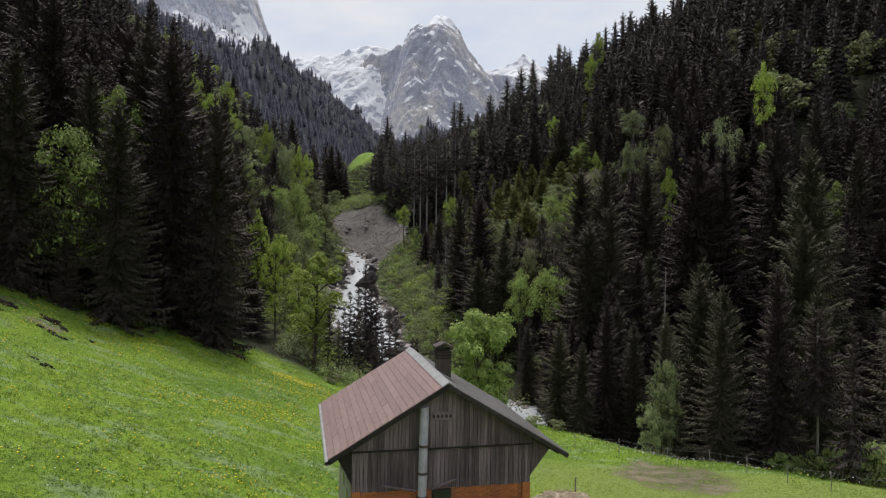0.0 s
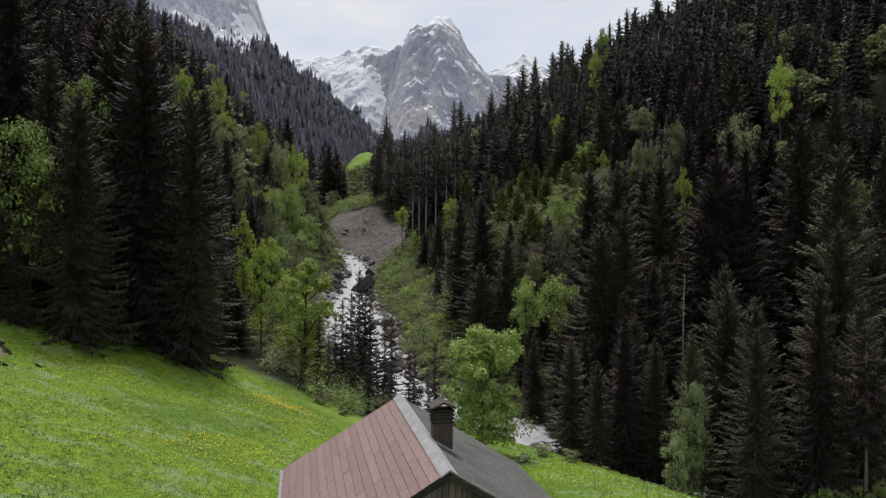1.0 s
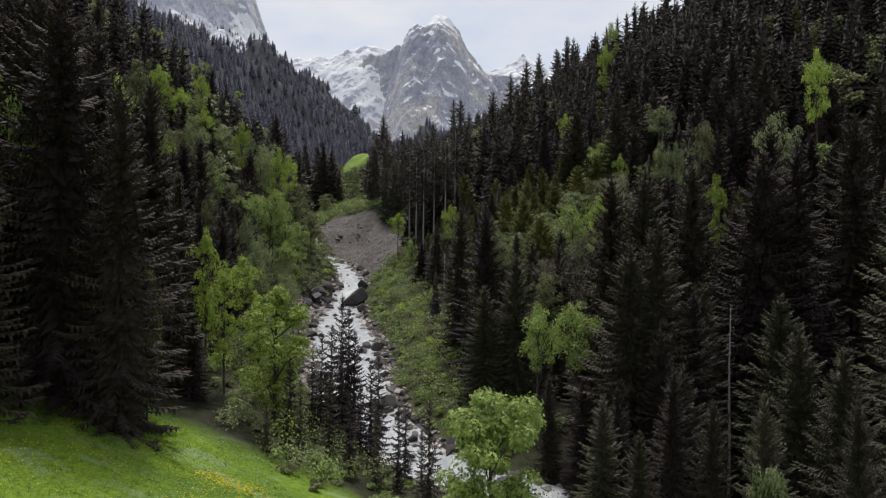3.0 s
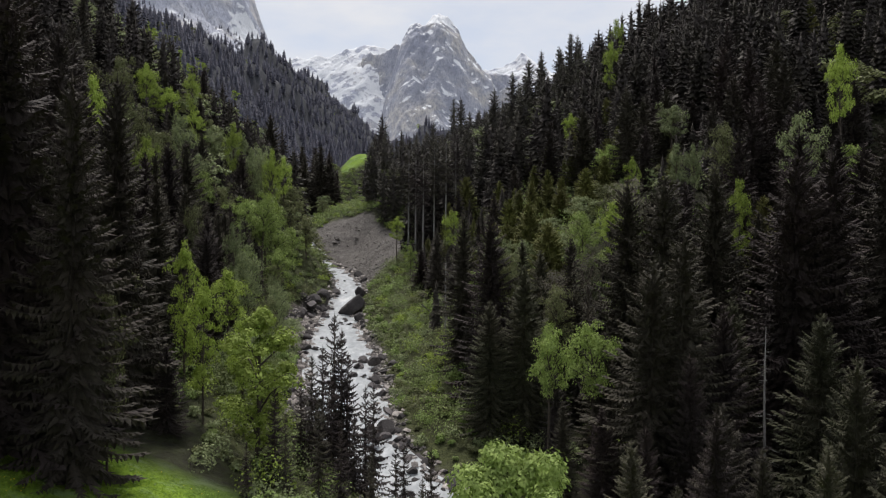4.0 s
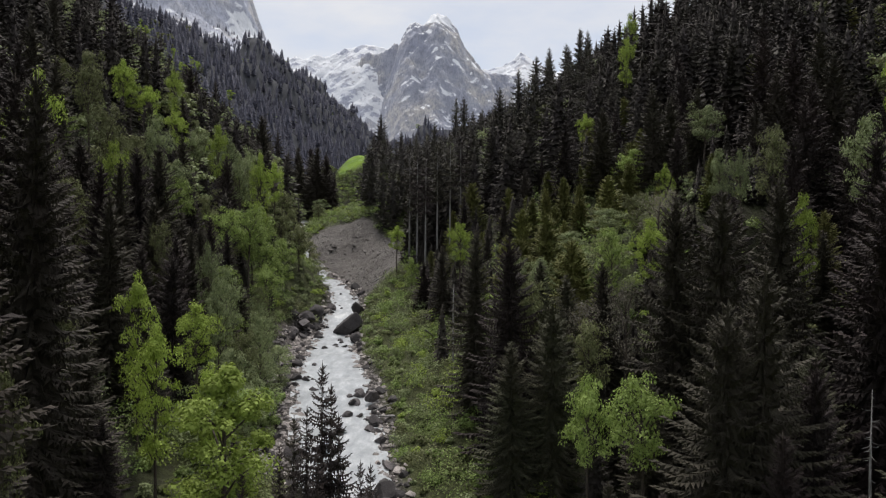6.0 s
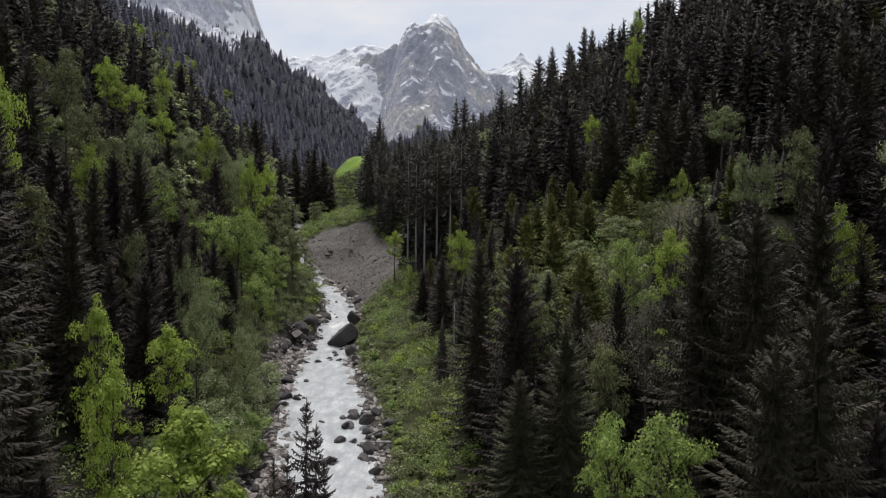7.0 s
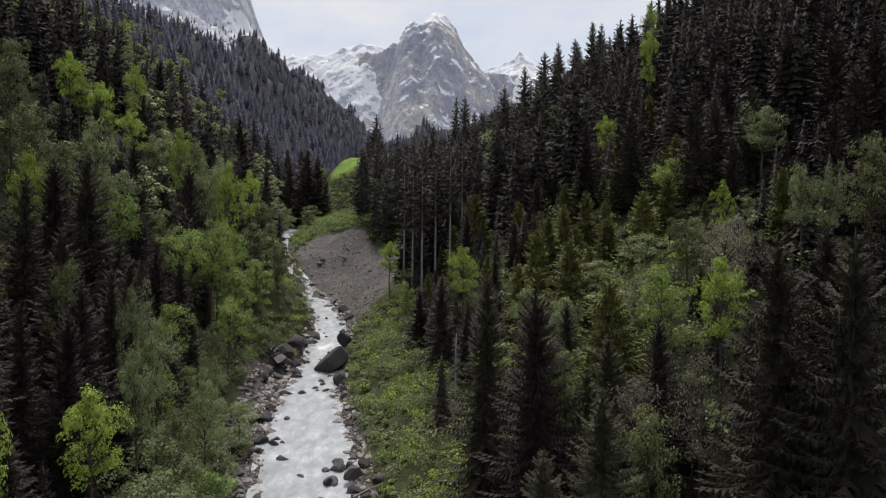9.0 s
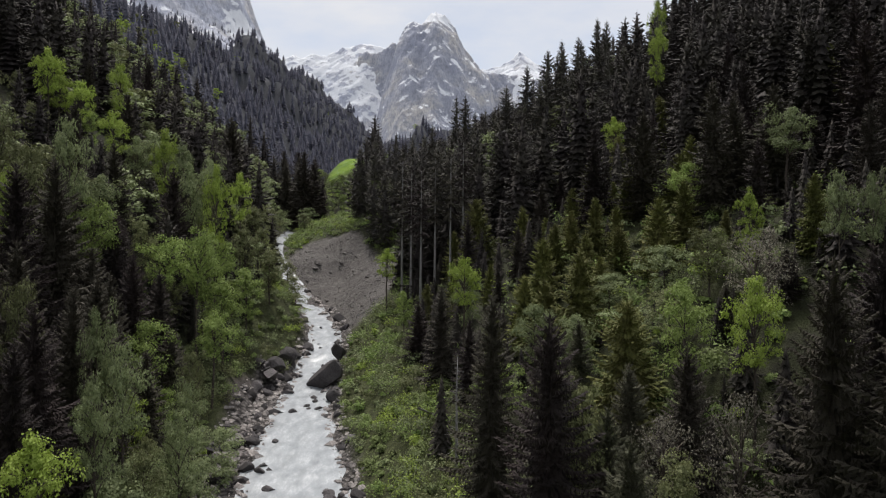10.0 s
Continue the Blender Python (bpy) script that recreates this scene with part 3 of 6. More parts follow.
# ---- trees ----
def tube(points, radii, sides, verts, faces):
    """Adds a tapered round limb through the points."""
    base = len(verts)
    for i, (p, r) in enumerate(zip(points, radii)):
        a, b = points[max(0, i - 1)], points[min(len(points) - 1, i + 1)]
        w = (Vector(b) - Vector(a)).normalized()
        u = w.orthogonal().normalized()
        v = w.cross(u)
        for s in range(sides):
            ang = math.tau * s / sides
            verts.append(tuple(Vector(p) + (u * math.cos(ang) + v * math.sin(ang)) * r))
    for i in range(len(points) - 1):
        for s in range(sides):
            t = (s + 1) % sides
            faces.append((base + i * sides + s, base + i * sides + t, base + (i + 1) * sides + t, base + (i + 1) * sides + s))
    faces.append(tuple(base + (len(points) - 1) * sides + s for s in range(sides)))


def skirts(rd, H, R, bare, share, tiers, bend, v, f, points=6):
    """The inner body of a spruce: ragged skirts of twigs, one over the other."""
    for t in range(tiers):
        q0, q1 = t / tiers, (t + 1.7) / tiers
        z0 = H * (bare + (0.97 - bare) * q0) - 0.02 * H
        z1 = min(H * 0.985, H * (bare + (0.97 - bare) * q1))
        r = share * R * (1 - q0) ** 0.8 * (0.75 + 0.25 * min(1, q0 * 6 + 0.2)) + 0.08
        i, off = len(v), rd.uniform(0, 6.28)
        for p in range(points * 2):
            a = off + math.tau * (p + rd.uniform(-0.25, 0.25)) / (points * 2)
            k = r * (rd.uniform(0.9, 1.3) if p % 2 else rd.uniform(0.42, 0.65))
            v.append((bend * q0 * q0 + math.cos(a) * k, math.sin(a) * k, z0 + (rd.uniform(-0.25, 0.05) if p % 2 else rd.uniform(0.1, 0.5)) * H / tiers))
        v.append((bend * q0 * q0, 0, z1))
        n = points * 2
        f += [(i + p, i + (p + 1) % n, i + n) for p in range(n)]


def spruce_meshes(seed, H, R, whorls, per, sprays, bare=0.1, thin=0.0, core=0.0, sides=7, g0=0.0, tiers=8, points=6):
    """Trunk and crown of a spruce: whorls of drooping branches hung with sprays of twigs."""
    rd = random.Random(seed)
    tv, tf = [], []
    bend = rd.uniform(-0.25, 0.25)
    zs = [0, 0.1, 0.4, 0.7, 1.0]
    tube([(bend * z * z, 0.5 * bend * z, z * H - (0.8 if z == 0 else 0)) for z in zs], [H * 0.011, H * 0.009, H * 0.0065, H * 0.004, 0.015], sides, tv, tf)
    v, f = [], []
    for w in range(whorls):
        q = (w + rd.uniform(-0.3, 0.3)) / whorls
        q = min(max(q, 0), 0.985)
        h = H * (bare + (1 - bare) * q)
        ln0 = R * (1 - q) ** 0.64 * (0.55 + 0.45 * min(1, q * 6 + 0.35)) * rd.uniform(0.86, 1.1) + 0.12
        off = rd.uniform(0, 6.28)
        for b in range(per):
            if rd.random() < thin:
                continue
            ln = ln0 * rd.uniform(0.62, 1.16)
            ang = off + math.tau * (b + rd.uniform(-0.35, 0.35)) / per
            el = math.radians(-24 + 62 * q ** 1.4 + rd.uniform(-9, 9))
            out = (math.cos(ang), math.sin(ang))
            side = (-out[1], out[0])
            h0 = h + rd.uniform(-0.4, 0.4) * H / whorls
            pts = []
            for s in range(sprays + 1):
                g = g0 + (1 - g0) * s / sprays
                r = ln * g * math.cos(el)
                z = h0 + ln * g * math.sin(el) - 0.16 * ln * math.sin(math.pi * g * 0.8) + 0.10 * ln * g * g
                pts.append((bend * (h / H) ** 2 + out[0] * r, out[1] * r, z))
            seg = (1 - g0) * ln / sprays
            for s in range(sprays):
                g = (s + 0.5) / sprays
                a, c = pts[s], pts[s + 1]
                reach = min(max(seg, 0.42) * 1.2, ln * 0.3 * (1.15 - g) + 0.08) * rd.uniform(0.7, 1.3)
                for sg in (-1, 1):
                    fw, sd, hang = rd.uniform(0.2, 0.8) * reach, sg * rd.uniform(0.5, 1.0) * reach, rd.uniform(0.1, 0.6) * reach
                    tip = (c[0] + out[0] * fw + side[0] * sd, c[1] + out[1] * fw + side[1] * sd, c[2] - hang)
                    i = len(v)
                    v += [a, c, tip]
                    f.append((i, i + 1, i + 2))
                # twigs hanging below the branch
                sw_, dn = rd.uniform(-0.3, 0.3) * reach, rd.uniform(0.6, 1.2) * reach + 0.08
                i = len(v)
                v += [a, c, ((a[0] + c[0]) / 2 + side[0] * sw_ + out[0] * 0.2 * reach, (a[1] + c[1]) / 2 + side[1] * sw_ + out[1] * 0.2 * reach, (a[2] + c[2]) / 2 - dn)]
                f.append((i, i + 1, i + 2))
            i = len(v)
            e = pts[-1]
            m0 = pts[-2]
            v += [(m0[0] + side[0] * 0.08 * ln, m0[1] + side[1] * 0.08 * ln, m0[2] - 0.03 * ln), (m0[0] - side[0] * 0.08 * ln, m0[1] - side[1] * 0.08 * ln, m0[2] - 0.03 * ln),
                  (e[0] + out[0] * 0.1 * ln, e[1] + out[1] * 0.1 * ln, e[2] - 0.02 * ln)]
            f.append((i, i + 1, i + 2))
    if core:
        skirts(rd, H, R, bare, core, tiers, bend, v, f, points)
    i = len(v)
    v += [(0.12 + bend, 0, H * 0.95), (-0.1 + bend, 0.09, H * 0.95), (-0.05 + bend, -0.1, H * 0.95), (bend, 0, H * 1.02)]
    f += [(i, i + 1, i + 3), (i + 1, i + 2, i + 3), (i + 2, i, i + 3)]
    return (tv, tf), (v, f)


def leaf_clumps(rd, centres, radius, leaves, size, v, f, flat=0.75):
    """Clumps of small folded leaves round the centres."""
    for cx, cy, cz, sc in centres:
        for _ in range(leaves):
            th, cz_ = rd.uniform(0, math.tau), rd.uniform(-0.45, 1.0)
            q, rr_ = math.sqrt(1 - cz_ * cz_), rd.uniform(0.55, 1.05)
            a, b, c = q * math.cos(th) * rr_, q * math.sin(th) * rr_, cz_ * rr_
            p = Vector((cx + a * radius * sc, cy + b * radius * sc, cz + c * radius * sc * flat))
            up = Vector((a + rd.uniform(-0.5, 0.5), b + rd.uniform(-0.5, 0.5), 0.5 + 0.7 * c + rd.uniform(-0.35, 0.4))).normalized()
            u = up.orthogonal().normalized()
            u.rotate(Matrix.Rotation(rd.uniform(0, 6.28), 3, up))
            w = up.cross(u)
            s = size * rd.uniform(0.6, 1.3)
            i = len(v)
            v += [tuple(p - u * s), tuple(p + u * s * 0.8 + w * s * 0.75 - up * s * 0.2), tuple(p + u * s * 0.8 - w * s * 0.75 + up * s * 0.15)]
            f.append((i, i + 1, i + 2))


def broadleaf_meshes(seed, H, W, clumps, leaves, size, low=0.3, limbs=9):
    """Trunk with limbs, and a crown of leaf clumps borne at the limbs' ends, uneven and with gaps."""
    rd = random.Random(seed)
    tv, tf = [], []
    lean = rd.uniform(-0.06, 0.06) * H
    tr = H * 0.018
    tube([(0, 0, -0.8), (0.02 * lean, 0, 0.3), (0.3 * lean, 0.02 * H, 0.35 * H), (0.7 * lean, 0, 0.7 * H), (lean, 0, 0.93 * H)], [tr * 1.35, tr, tr * 0.75, tr * 0.45, 0.02], 8, tv, tf)
    centres = []
    for b in range(limbs):
        q = low + (0.9 - low) * (b + rd.uniform(0, 0.8)) / limbs
        ang = b * 2.4 + rd.uniform(-0.5, 0.5)
        shape = math.sin(math.pi * min(0.97, max(0.08, (q - low * 0.75) / (1.0 - low * 0.75)))) ** 0.6
        ln = 0.5 * W * shape * rd.uniform(0.75, 1.15)
        rise = rd.uniform(0.25, 0.7) * ln + 0.05 * H
        x0, z0 = lean * q, q * H - 0.1 * H
        p = [(x0, 0, z0), (x0 + math.cos(ang) * ln * 0.5, math.sin(ang) * ln * 0.5, z0 + rise * 0.65), (x0 + math.cos(ang) * ln, math.sin(ang) * ln, z0 + rise)]
        tube(p, [tr * 0.4, tr * 0.24, 0.015], 5, tv, tf)
        for c in range(max(2, clumps // limbs)):
            g = rd.uniform(0.35, 1.05)
            j = 0.16 * W
            centres.append((x0 + math.cos(ang) * ln * g + rd.uniform(-j, j), math.sin(ang) * ln * g + rd.uniform(-j, j), z0 + rise * g + rd.uniform(-0.5, 0.8) * j, rd.uniform(0.6, 1.3)))
    for _ in range(clumps // 6):
        centres.append((lean + rd.uniform(-0.12, 0.12) * W, rd.uniform(-0.12, 0.12) * W, H * rd.uniform(0.82, 0.97), rd.uniform(0.6, 1.0)))
    v, f = [], []
    leaf_clumps(rd, centres, (0.15 if clumps < 90 else 0.125) * W + 0.1, leaves, size, v, f)
    return (tv, tf), (v, f)


LABEL_S = "tall dark green spruce on the steep valley slope"
LABEL_Y = "young light green spruce on the clearing of the slope"
LABEL_B = "broadleaf tree in fresh yellow-green spring leaf among spruces"


def tree_proto(name, pair, m_trunk, m_crown, label, category, group):
    (tv, tf), (cv, cf) = pair
    ob = thing(name, Matrix.Identity(4), label, category, group)
    part("trunk", mesh_of("trunk", tv, tf, m_trunk, smooth=True), ob)
    part("crown", mesh_of("crown", cv, cf, m_crown), ob)
    return ob


PROTO = {}


def plant(kind_name, maker, x, y, scale=1.0, wide=1.0, turn=0.0, sink=0.15, label="", top=None):
    """Sets a tree of a kind on the ground: built once, then copied. top: its tip's height, which sets the scale."""
    if kind_name not in PROTO:
        PROTO[kind_name] = [maker(), False]
    ob, used = PROTO[kind_name]
    z = height(x, y) - sink
    if top is not None:
        scale = (top - z) / HEIGHTS[kind_name]
    m = pose(x, y, z, 0, 0, turn) @ Matrix.Diagonal((scale * wide, scale * wide, scale, 1))
    if used:
        ob = copy_thing(ob, Matrix.Identity(4))
    PROTO[kind_name][1] = True
    ob.matrix_basis = m
    if label:
        tagged(ob, label)
    return ob


HEIGHTS = {}
SPRUCE_KINDS, MID_KINDS, YOUNG_KINDS, LEAF_KINDS, HIGH_KINDS, BUSH_KINDS = [], [], [], [], [], []


def kind(store, name, h, maker):
    HEIGHTS[name] = h
    store.append((name, maker))


for i, (hh, rr, bb) in enumerate([(26, 5.6, 0.01), (28, 5.0, 0.02), (23, 5.0, 0.01), (25, 4.3, 0.04)]):
    kind(SPRUCE_KINDS, f"spruce{i}", hh, lambda i=i, hh=hh, rr=rr, bb=bb: tree_proto("spruce", spruce_meshes(20 + i, hh, rr, 42, 10, 9, bb, 0.05, 0.42, g0=0.18, tiers=36, points=12), M_BARK, M_SPRUCE, LABEL_S, "spruce", "spruces on the slopes"))
kind(SPRUCE_KINDS, "green_spruce", 24, lambda: tree_proto("spruce", spruce_meshes(27, 24, 4.8, 42, 10, 9, 0.02, 0.05, 0.4, g0=0.18, tiers=36, points=12), M_BARK, M_SPRUCE_GREEN, "green spruce with light tips at the foot of the slope", "spruce", "spruces on the slopes"))
for i, (hh, rr, bb) in enumerate([(24, 4.9, 0.03), (26, 4.3, 0.05), (21, 4.6, 0.02), (23, 4.0, 0.08)]):
    kind(MID_KINDS, f"midspruce{i}", hh, lambda i=i, hh=hh, rr=rr, bb=bb: tree_proto("spruce", spruce_meshes(40 + i, hh, rr, 34, 9, 5, bb, 0.04, 0.44, sides=5, g0=0.22, tiers=30, points=10), M_BARK, M_SPRUCE, LABEL_S, "spruce", "spruces on the slopes"))
for i, (hh, rr) in enumerate([(9, 2.8), (11, 3.1)]):
    kind(YOUNG_KINDS, f"young{i}", hh, lambda i=i, hh=hh, rr=rr: tree_proto("young_spruce", spruce_meshes(60 + i, hh, rr, 26, 9, 4, 0.03, 0.0, 0.55, sides=5, g0=0.25, tiers=15, points=8), M_BARK, M_YOUNG, LABEL_Y, "spruce", "young spruces"))
for i, (hh, ww, mm) in enumerate([(12, 7.5, M_LEAF), (14, 6.4, M_LEAF_Y), (11, 7.0, M_LEAF_D), (12, 7.2, M_LEAF_G), (13, 7.4, M_LEAF_D), (12, 7.6, M_LEAF_B)]):
    kind(LEAF_KINDS, f"leaf{i}", hh, lambda i=i, hh=hh, ww=ww, mm=mm: tree_proto("broadleaf_tree", broadleaf_meshes(80 + i, hh, ww, 66, 30 if i == 5 else 80, 0.1 if i == 5 else 0.14, 0.3, 14), M_BARK, mm, LABEL_B, "tree", "broadleaf trees on the slopes"))

for i, (hh, ww, mm) in enumerate([(15, 7.5, M_LEAF), (16, 6.8, M_LEAF_Y), (15, 7.2, M_LEAF_D), (15, 7.2, M_LEAF_G), (16, 7.4, M_LEAF_D), (15, 7.6, M_LEAF_B)]):
    kind(HIGH_KINDS, f"high{i}", hh, lambda i=i, hh=hh, ww=ww, mm=mm: tree_proto("broadleaf_tree", broadleaf_meshes(180 + i, hh, ww, 60, 30 if i == 5 else 80, 0.1 if i == 5 else 0.14, 0.56, 13), M_BARK, mm, LABEL_B, "tree", "broadleaf trees on the slopes"))

# trees that stand out
HEIGHTS["maple"] = 11.5
HEIGHTS["airy"] = 15
plant("maple", lambda: tree_proto("maple_tree", broadleaf_meshes(3, 11.5, 8.6, 100, 150, 0.17, 0.12, 14), M_BARK, M_LEAF, "bright green maple in full spring leaf below the barn", "tree", "broadleaf trees on the slopes"), 3.3, 60.0, top=14.6, wide=0.78)
plant("airy", lambda: tree_proto("broadleaf_tree", broadleaf_meshes(5, 15, 7.4, 100, 90, 0.15, 0.14, 15), M_BARK, M_LEAF_Y, "slender airy broadleaf tree with light green spring leaves by the stream", "tree", "broadleaf trees on the slopes"), -15.4, 83, top=19.9)
taken = [(3.6, 61.5, 4.5), (-15.4, 83, 8.5), (-11.5, 73, 7)]


def put_tree(store, i, x, y, top=None, wide=1.0, label="", scale=1.0):
    name, maker = store[i]
    plant(name, maker, x, y, scale, wide, (x * 37 + y * 61) % 360, top=top, label=label)
    taken.append((x, y, 2.6))

def stand(store, wide, label, *trees):
    """Trees that stand out, each with its tip's height: kind, x, y, tip. wide: the crown's width in metres for broadleaf trees, else a share."""
    for i, x, y, top in trees:
        own, tall = wide * (0.9 + 0.25 * ((x * 7.3 + y) % 1)), top - height(x, y) + 0.15
        kinds = HIGH_KINDS if store is LEAF_KINDS and tall > 11.5 and y > (85 if x > 0 else 95) else store
        if store is LEAF_KINDS:
            own /= 8.2 * tall / HEIGHTS[kinds[i][0]]
        put_tree(kinds, i, x, y, top, wide=own, label=label)
        STANDS.append((x, y, top))


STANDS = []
BRIGHT = "broadleaf tree in bright yellow-green spring leaf among dark spruces"
PALE = "pale grey-green broadleaf tree just coming into leaf on the slope"
OLIVE = "dull olive-green broadleaf tree half in leaf among spruces"
GREYISH = "grey twiggy broadleaf tree with few opening leaves"
# broadleaf trees of the sunny slope
stand(LEAF_KINDS, 4.5, BRIGHT, (1, 22, 113.5, 31.2), (1, 2, 152, 32), (1, -11.3, 197, 33), (1, 52, 231, 95), (1, 61.5, 131.5, 57.4), (1, 30, 186, 57), (1, 44, 205, 80))
stand(LEAF_KINDS, 2.7, BRIGHT, (1, 28.8, 129.5, 38.9), (1, 35.3, 107, 33.6))
stand(LEAF_KINDS, 4.8, "", (0, 19.6, 121.5, 29.8), (0, 14.1, 90, 17.9), (0, 10.2, 91.6, 17.5), (0, 5.2, 133, 21), (0, 31, 152, 44))
stand(LEAF_KINDS, 5.0, PALE, (3, 18.4, 142, 30), (3, 22.9, 136.5, 33.2), (3, 39.3, 143, 49.6), (3, 46, 113, 42.3), (3, 12.5, 133, 26), (3, 17.8, 131, 27), (3, 9.5, 140, 26.5))
stand(LEAF_KINDS, 2.8, PALE, (3, 33, 121.5, 39.6), (3, 34.6, 119.5, 39.4))
stand(LEAF_KINDS, 4.4, OLIVE, (2, 25.8, 131.5, 34.8), (4, 13.4, 104.4, 20.3), (2, 8, 107, 24.2), (4, 39, 121, 42.2), (2, 8.8, 121, 22.5), (4, 20.5, 128, 29))
stand(LEAF_KINDS, 5.2, GREYISH, (5, 24.6, 120, 34.2), (5, 16.8, 103.6, 25), (5, 27.2, 122.5, 35), (5, 13.5, 107.5, 22.5))
# broadleaf trees of the shaded slope
stand(LEAF_KINDS, 4.6, BRIGHT, (1, -60.5, 190, 67), (1, -54, 174, 54.8), (1, -64, 173, 64.6), (1, -63.5, 175.5, 61.8), (1, -45.8, 131.5, 42.2), (1, -45, 172.5, 52), (1, -36.2, 170.5, 46.2), (1, -38.8, 192.5, 47.2), (1, -23.9, 101.8, 22.4), (1, -40.9, 103.6, 42.5), (1, -41.4, 106.5, 45.4), (1, -60, 175.5, 60), (1, -38.3, 76, 37.2))
stand(LEAF_KINDS, 6.0, "", (0, -43.2, 146.5, 38.5), (0, -35.2, 159.5, 35.4), (0, -38.2, 155.5, 34.2), (0, -32.2, 162, 28.2), (0, -31.6, 58.6, 30), (0, -33.8, 70, 36), (0, -35.5, 163, 31), (0, -30.5, 152, 24.5), (0, -36.5, 172, 34), (0, -33.5, 178, 29))
stand(LEAF_KINDS, 5.4, PALE, (3, -46, 146.8, 48), (3, -51.6, 178, 51.2), (3, -46.6, 154.5, 42.2), (3, -40.2, 171, 46), (3, -48, 186, 51), (3, -46, 198, 50))
stand(LEAF_KINDS, 3.2, PALE, (3, -27.6, 116.5, 28), (3, -25.6, 116.8, 25.2), (3, -24.1, 109.5, 23.6), (3, -22.8, 121, 19), (3, -24.6, 128, 20), (4, -21.8, 70.4, 21.4), (4, -32, 114, 30), (2, -26.5, 134, 22), (4, -22.6, 113.5, 18))
stand(LEAF_KINDS, 6.0, OLIVE, (2, -56.4, 145, 58), (4, -52.2, 142.5, 48.2), (2, -45.6, 137, 43.6), (2, -33.8, 60, 23.6), (4, -42, 181, 44), (2, -36, 186, 36), (4, -40, 205, 41))
stand(LEAF_KINDS, 5.0, "", (4, -31.8, 210, 22.6), (2, -33.8, 216, 24.2), (4, -35.4, 222.5, 25.8), (0, -30.2, 203.5, 20.6), (2, -28.6, 197, 19))
stand(LEAF_KINDS, 6.0, "", (4, -38, 229, 29), (2, -42, 237, 31), (4, -46, 246, 35), (2, -51, 256, 40), (1, -47, 236, 38))
for i, (hh, ww, mm) in enumerate([(6, 4.4, M_LEAF_G), (4, 4.2, M_SHRUB)]):
    kind(BUSH_KINDS, f"bush{i}", hh, lambda i=i, hh=hh, ww=ww, mm=mm: tree_proto("bush", broadleaf_meshes(95 + i, hh, ww, 48, 90, 0.1, 0.04, 12), M_BARK, mm, "light green leafy bush at the edge of the wood", "bush", "bushes along the wood's edge"))
for i, x, y, top, w in ((0, 17.9, 58, 6.8, 0.6), (0, 18.8, 58.4, 8.8, 0.42), (0, 19.5, 59, 10.6, 0.33), (1, 28.2, 56, 3.4, 0.9), (1, 31.4, 54.4, 4.4, 0.8), (1, 28.9, 55.4, 3.0, 0.9), (1, 33.6, 53, 5, 0.8)):
    put_tree(BUSH_KINDS, i, x, y, top, wide=w)
# bushes below the thin trees of the shaded bank
for i, x, y, h in ((1, -21.5, 98, 4), (0, -22.5, 101.5, 5.5), (1, -22.2, 104.6, 4.6), (0, -22.8, 107, 7), (0, -22.6, 111.2, 6), (0, -24.6, 112.6, 7.5), (1, -21.8, 115, 4.4), (0, -23.6, 117.6, 6), (1, -22.6, 120.6, 4.6), (0, -23.6, 123.4, 6.5), (0, -24, 129, 6), (0, -24.6, 137.5, 6), (0, -26.4, 121, 6.5), (0, -26.6, 131, 6)):
    put_tree(BUSH_KINDS, i, x, y, height(x, y) + h, wide=1.0)
# a spruce with a long bare stem behind the fence
HEIGHTS["bare_stem"] = 17
plant("bare_stem", lambda: tree_proto("spruce", spruce_meshes(71, 17, 3.1, 30, 8, 7, 0.52, 0.35, 0.0, g0=0.12), M_DEAD, M_SPRUCE, "spruce with a long bare grey stem and a thin crown", "spruce", "spruces on the slopes"), 31, 56.2, top=15.4)
taken.append((30.5, 52, 12))
stand(LEAF_KINDS, 3.4, BRIGHT, (1, -25, 92.2, 25.2), (1, -21.2, 86.6, 21.8))
# spruces by the meadow's upper edge
stand(SPRUCE_KINDS, 1.15, "", (0, -28.5, 59.5, 33), (1, -33, 63.5, 37), (3, -31.4, 56.8, 21.5), (2, -36, 57, 37), (0, -40.5, 56, 41), (3, -25.5, 85, 22.5), (2, -22.4, 81.5, 16.5))
stand(SPRUCE_KINDS, 1.1, "", (0, -27, 68, 41), (1, -22.5, 67.5, 35), (2, -32, 73, 44), (0, -38, 66, 45), (1, -30, 79, 42), (3, -26, 80, 38), (0, -44, 63, 48), (2, -37, 80, 46), (1, -47, 78, 54), (0, -56, 117.5, 60), (1, -33, 93, 39), (2, -37.5, 97, 42), (0, -43, 92, 47), (3, -31, 100, 32), (1, -36, 108, 36), (0, -28, 106.5, 26.5), (2, -29.6, 111.5, 28.5), (3, -30.4, 118, 29.5))
# spruces of the shaded slope
stand(SPRUCE_KINDS, 0.98, "", (0, -31.4, 124, 30.2), (2, -36, 141, 31.8), (1, -40.8, 122.5, 38.2), (0, -41, 128, 40.3), (2, -40.2, 133, 41.4), (1, -34.6, 145.5, 29.9), (3, -30, 104.5, 27.5), (0, -34.5, 117.5, 33), (2, -33, 130, 30), (0, -69.5, 196.5, 68.8), (1, -68.5, 221, 76), (2, -49.6, 223, 63), (0, -42, 168, 44.7), (1, -79, 175, 80), (0, -55, 164, 54), (2, -48, 162, 47.5), (3, -57, 186, 60))
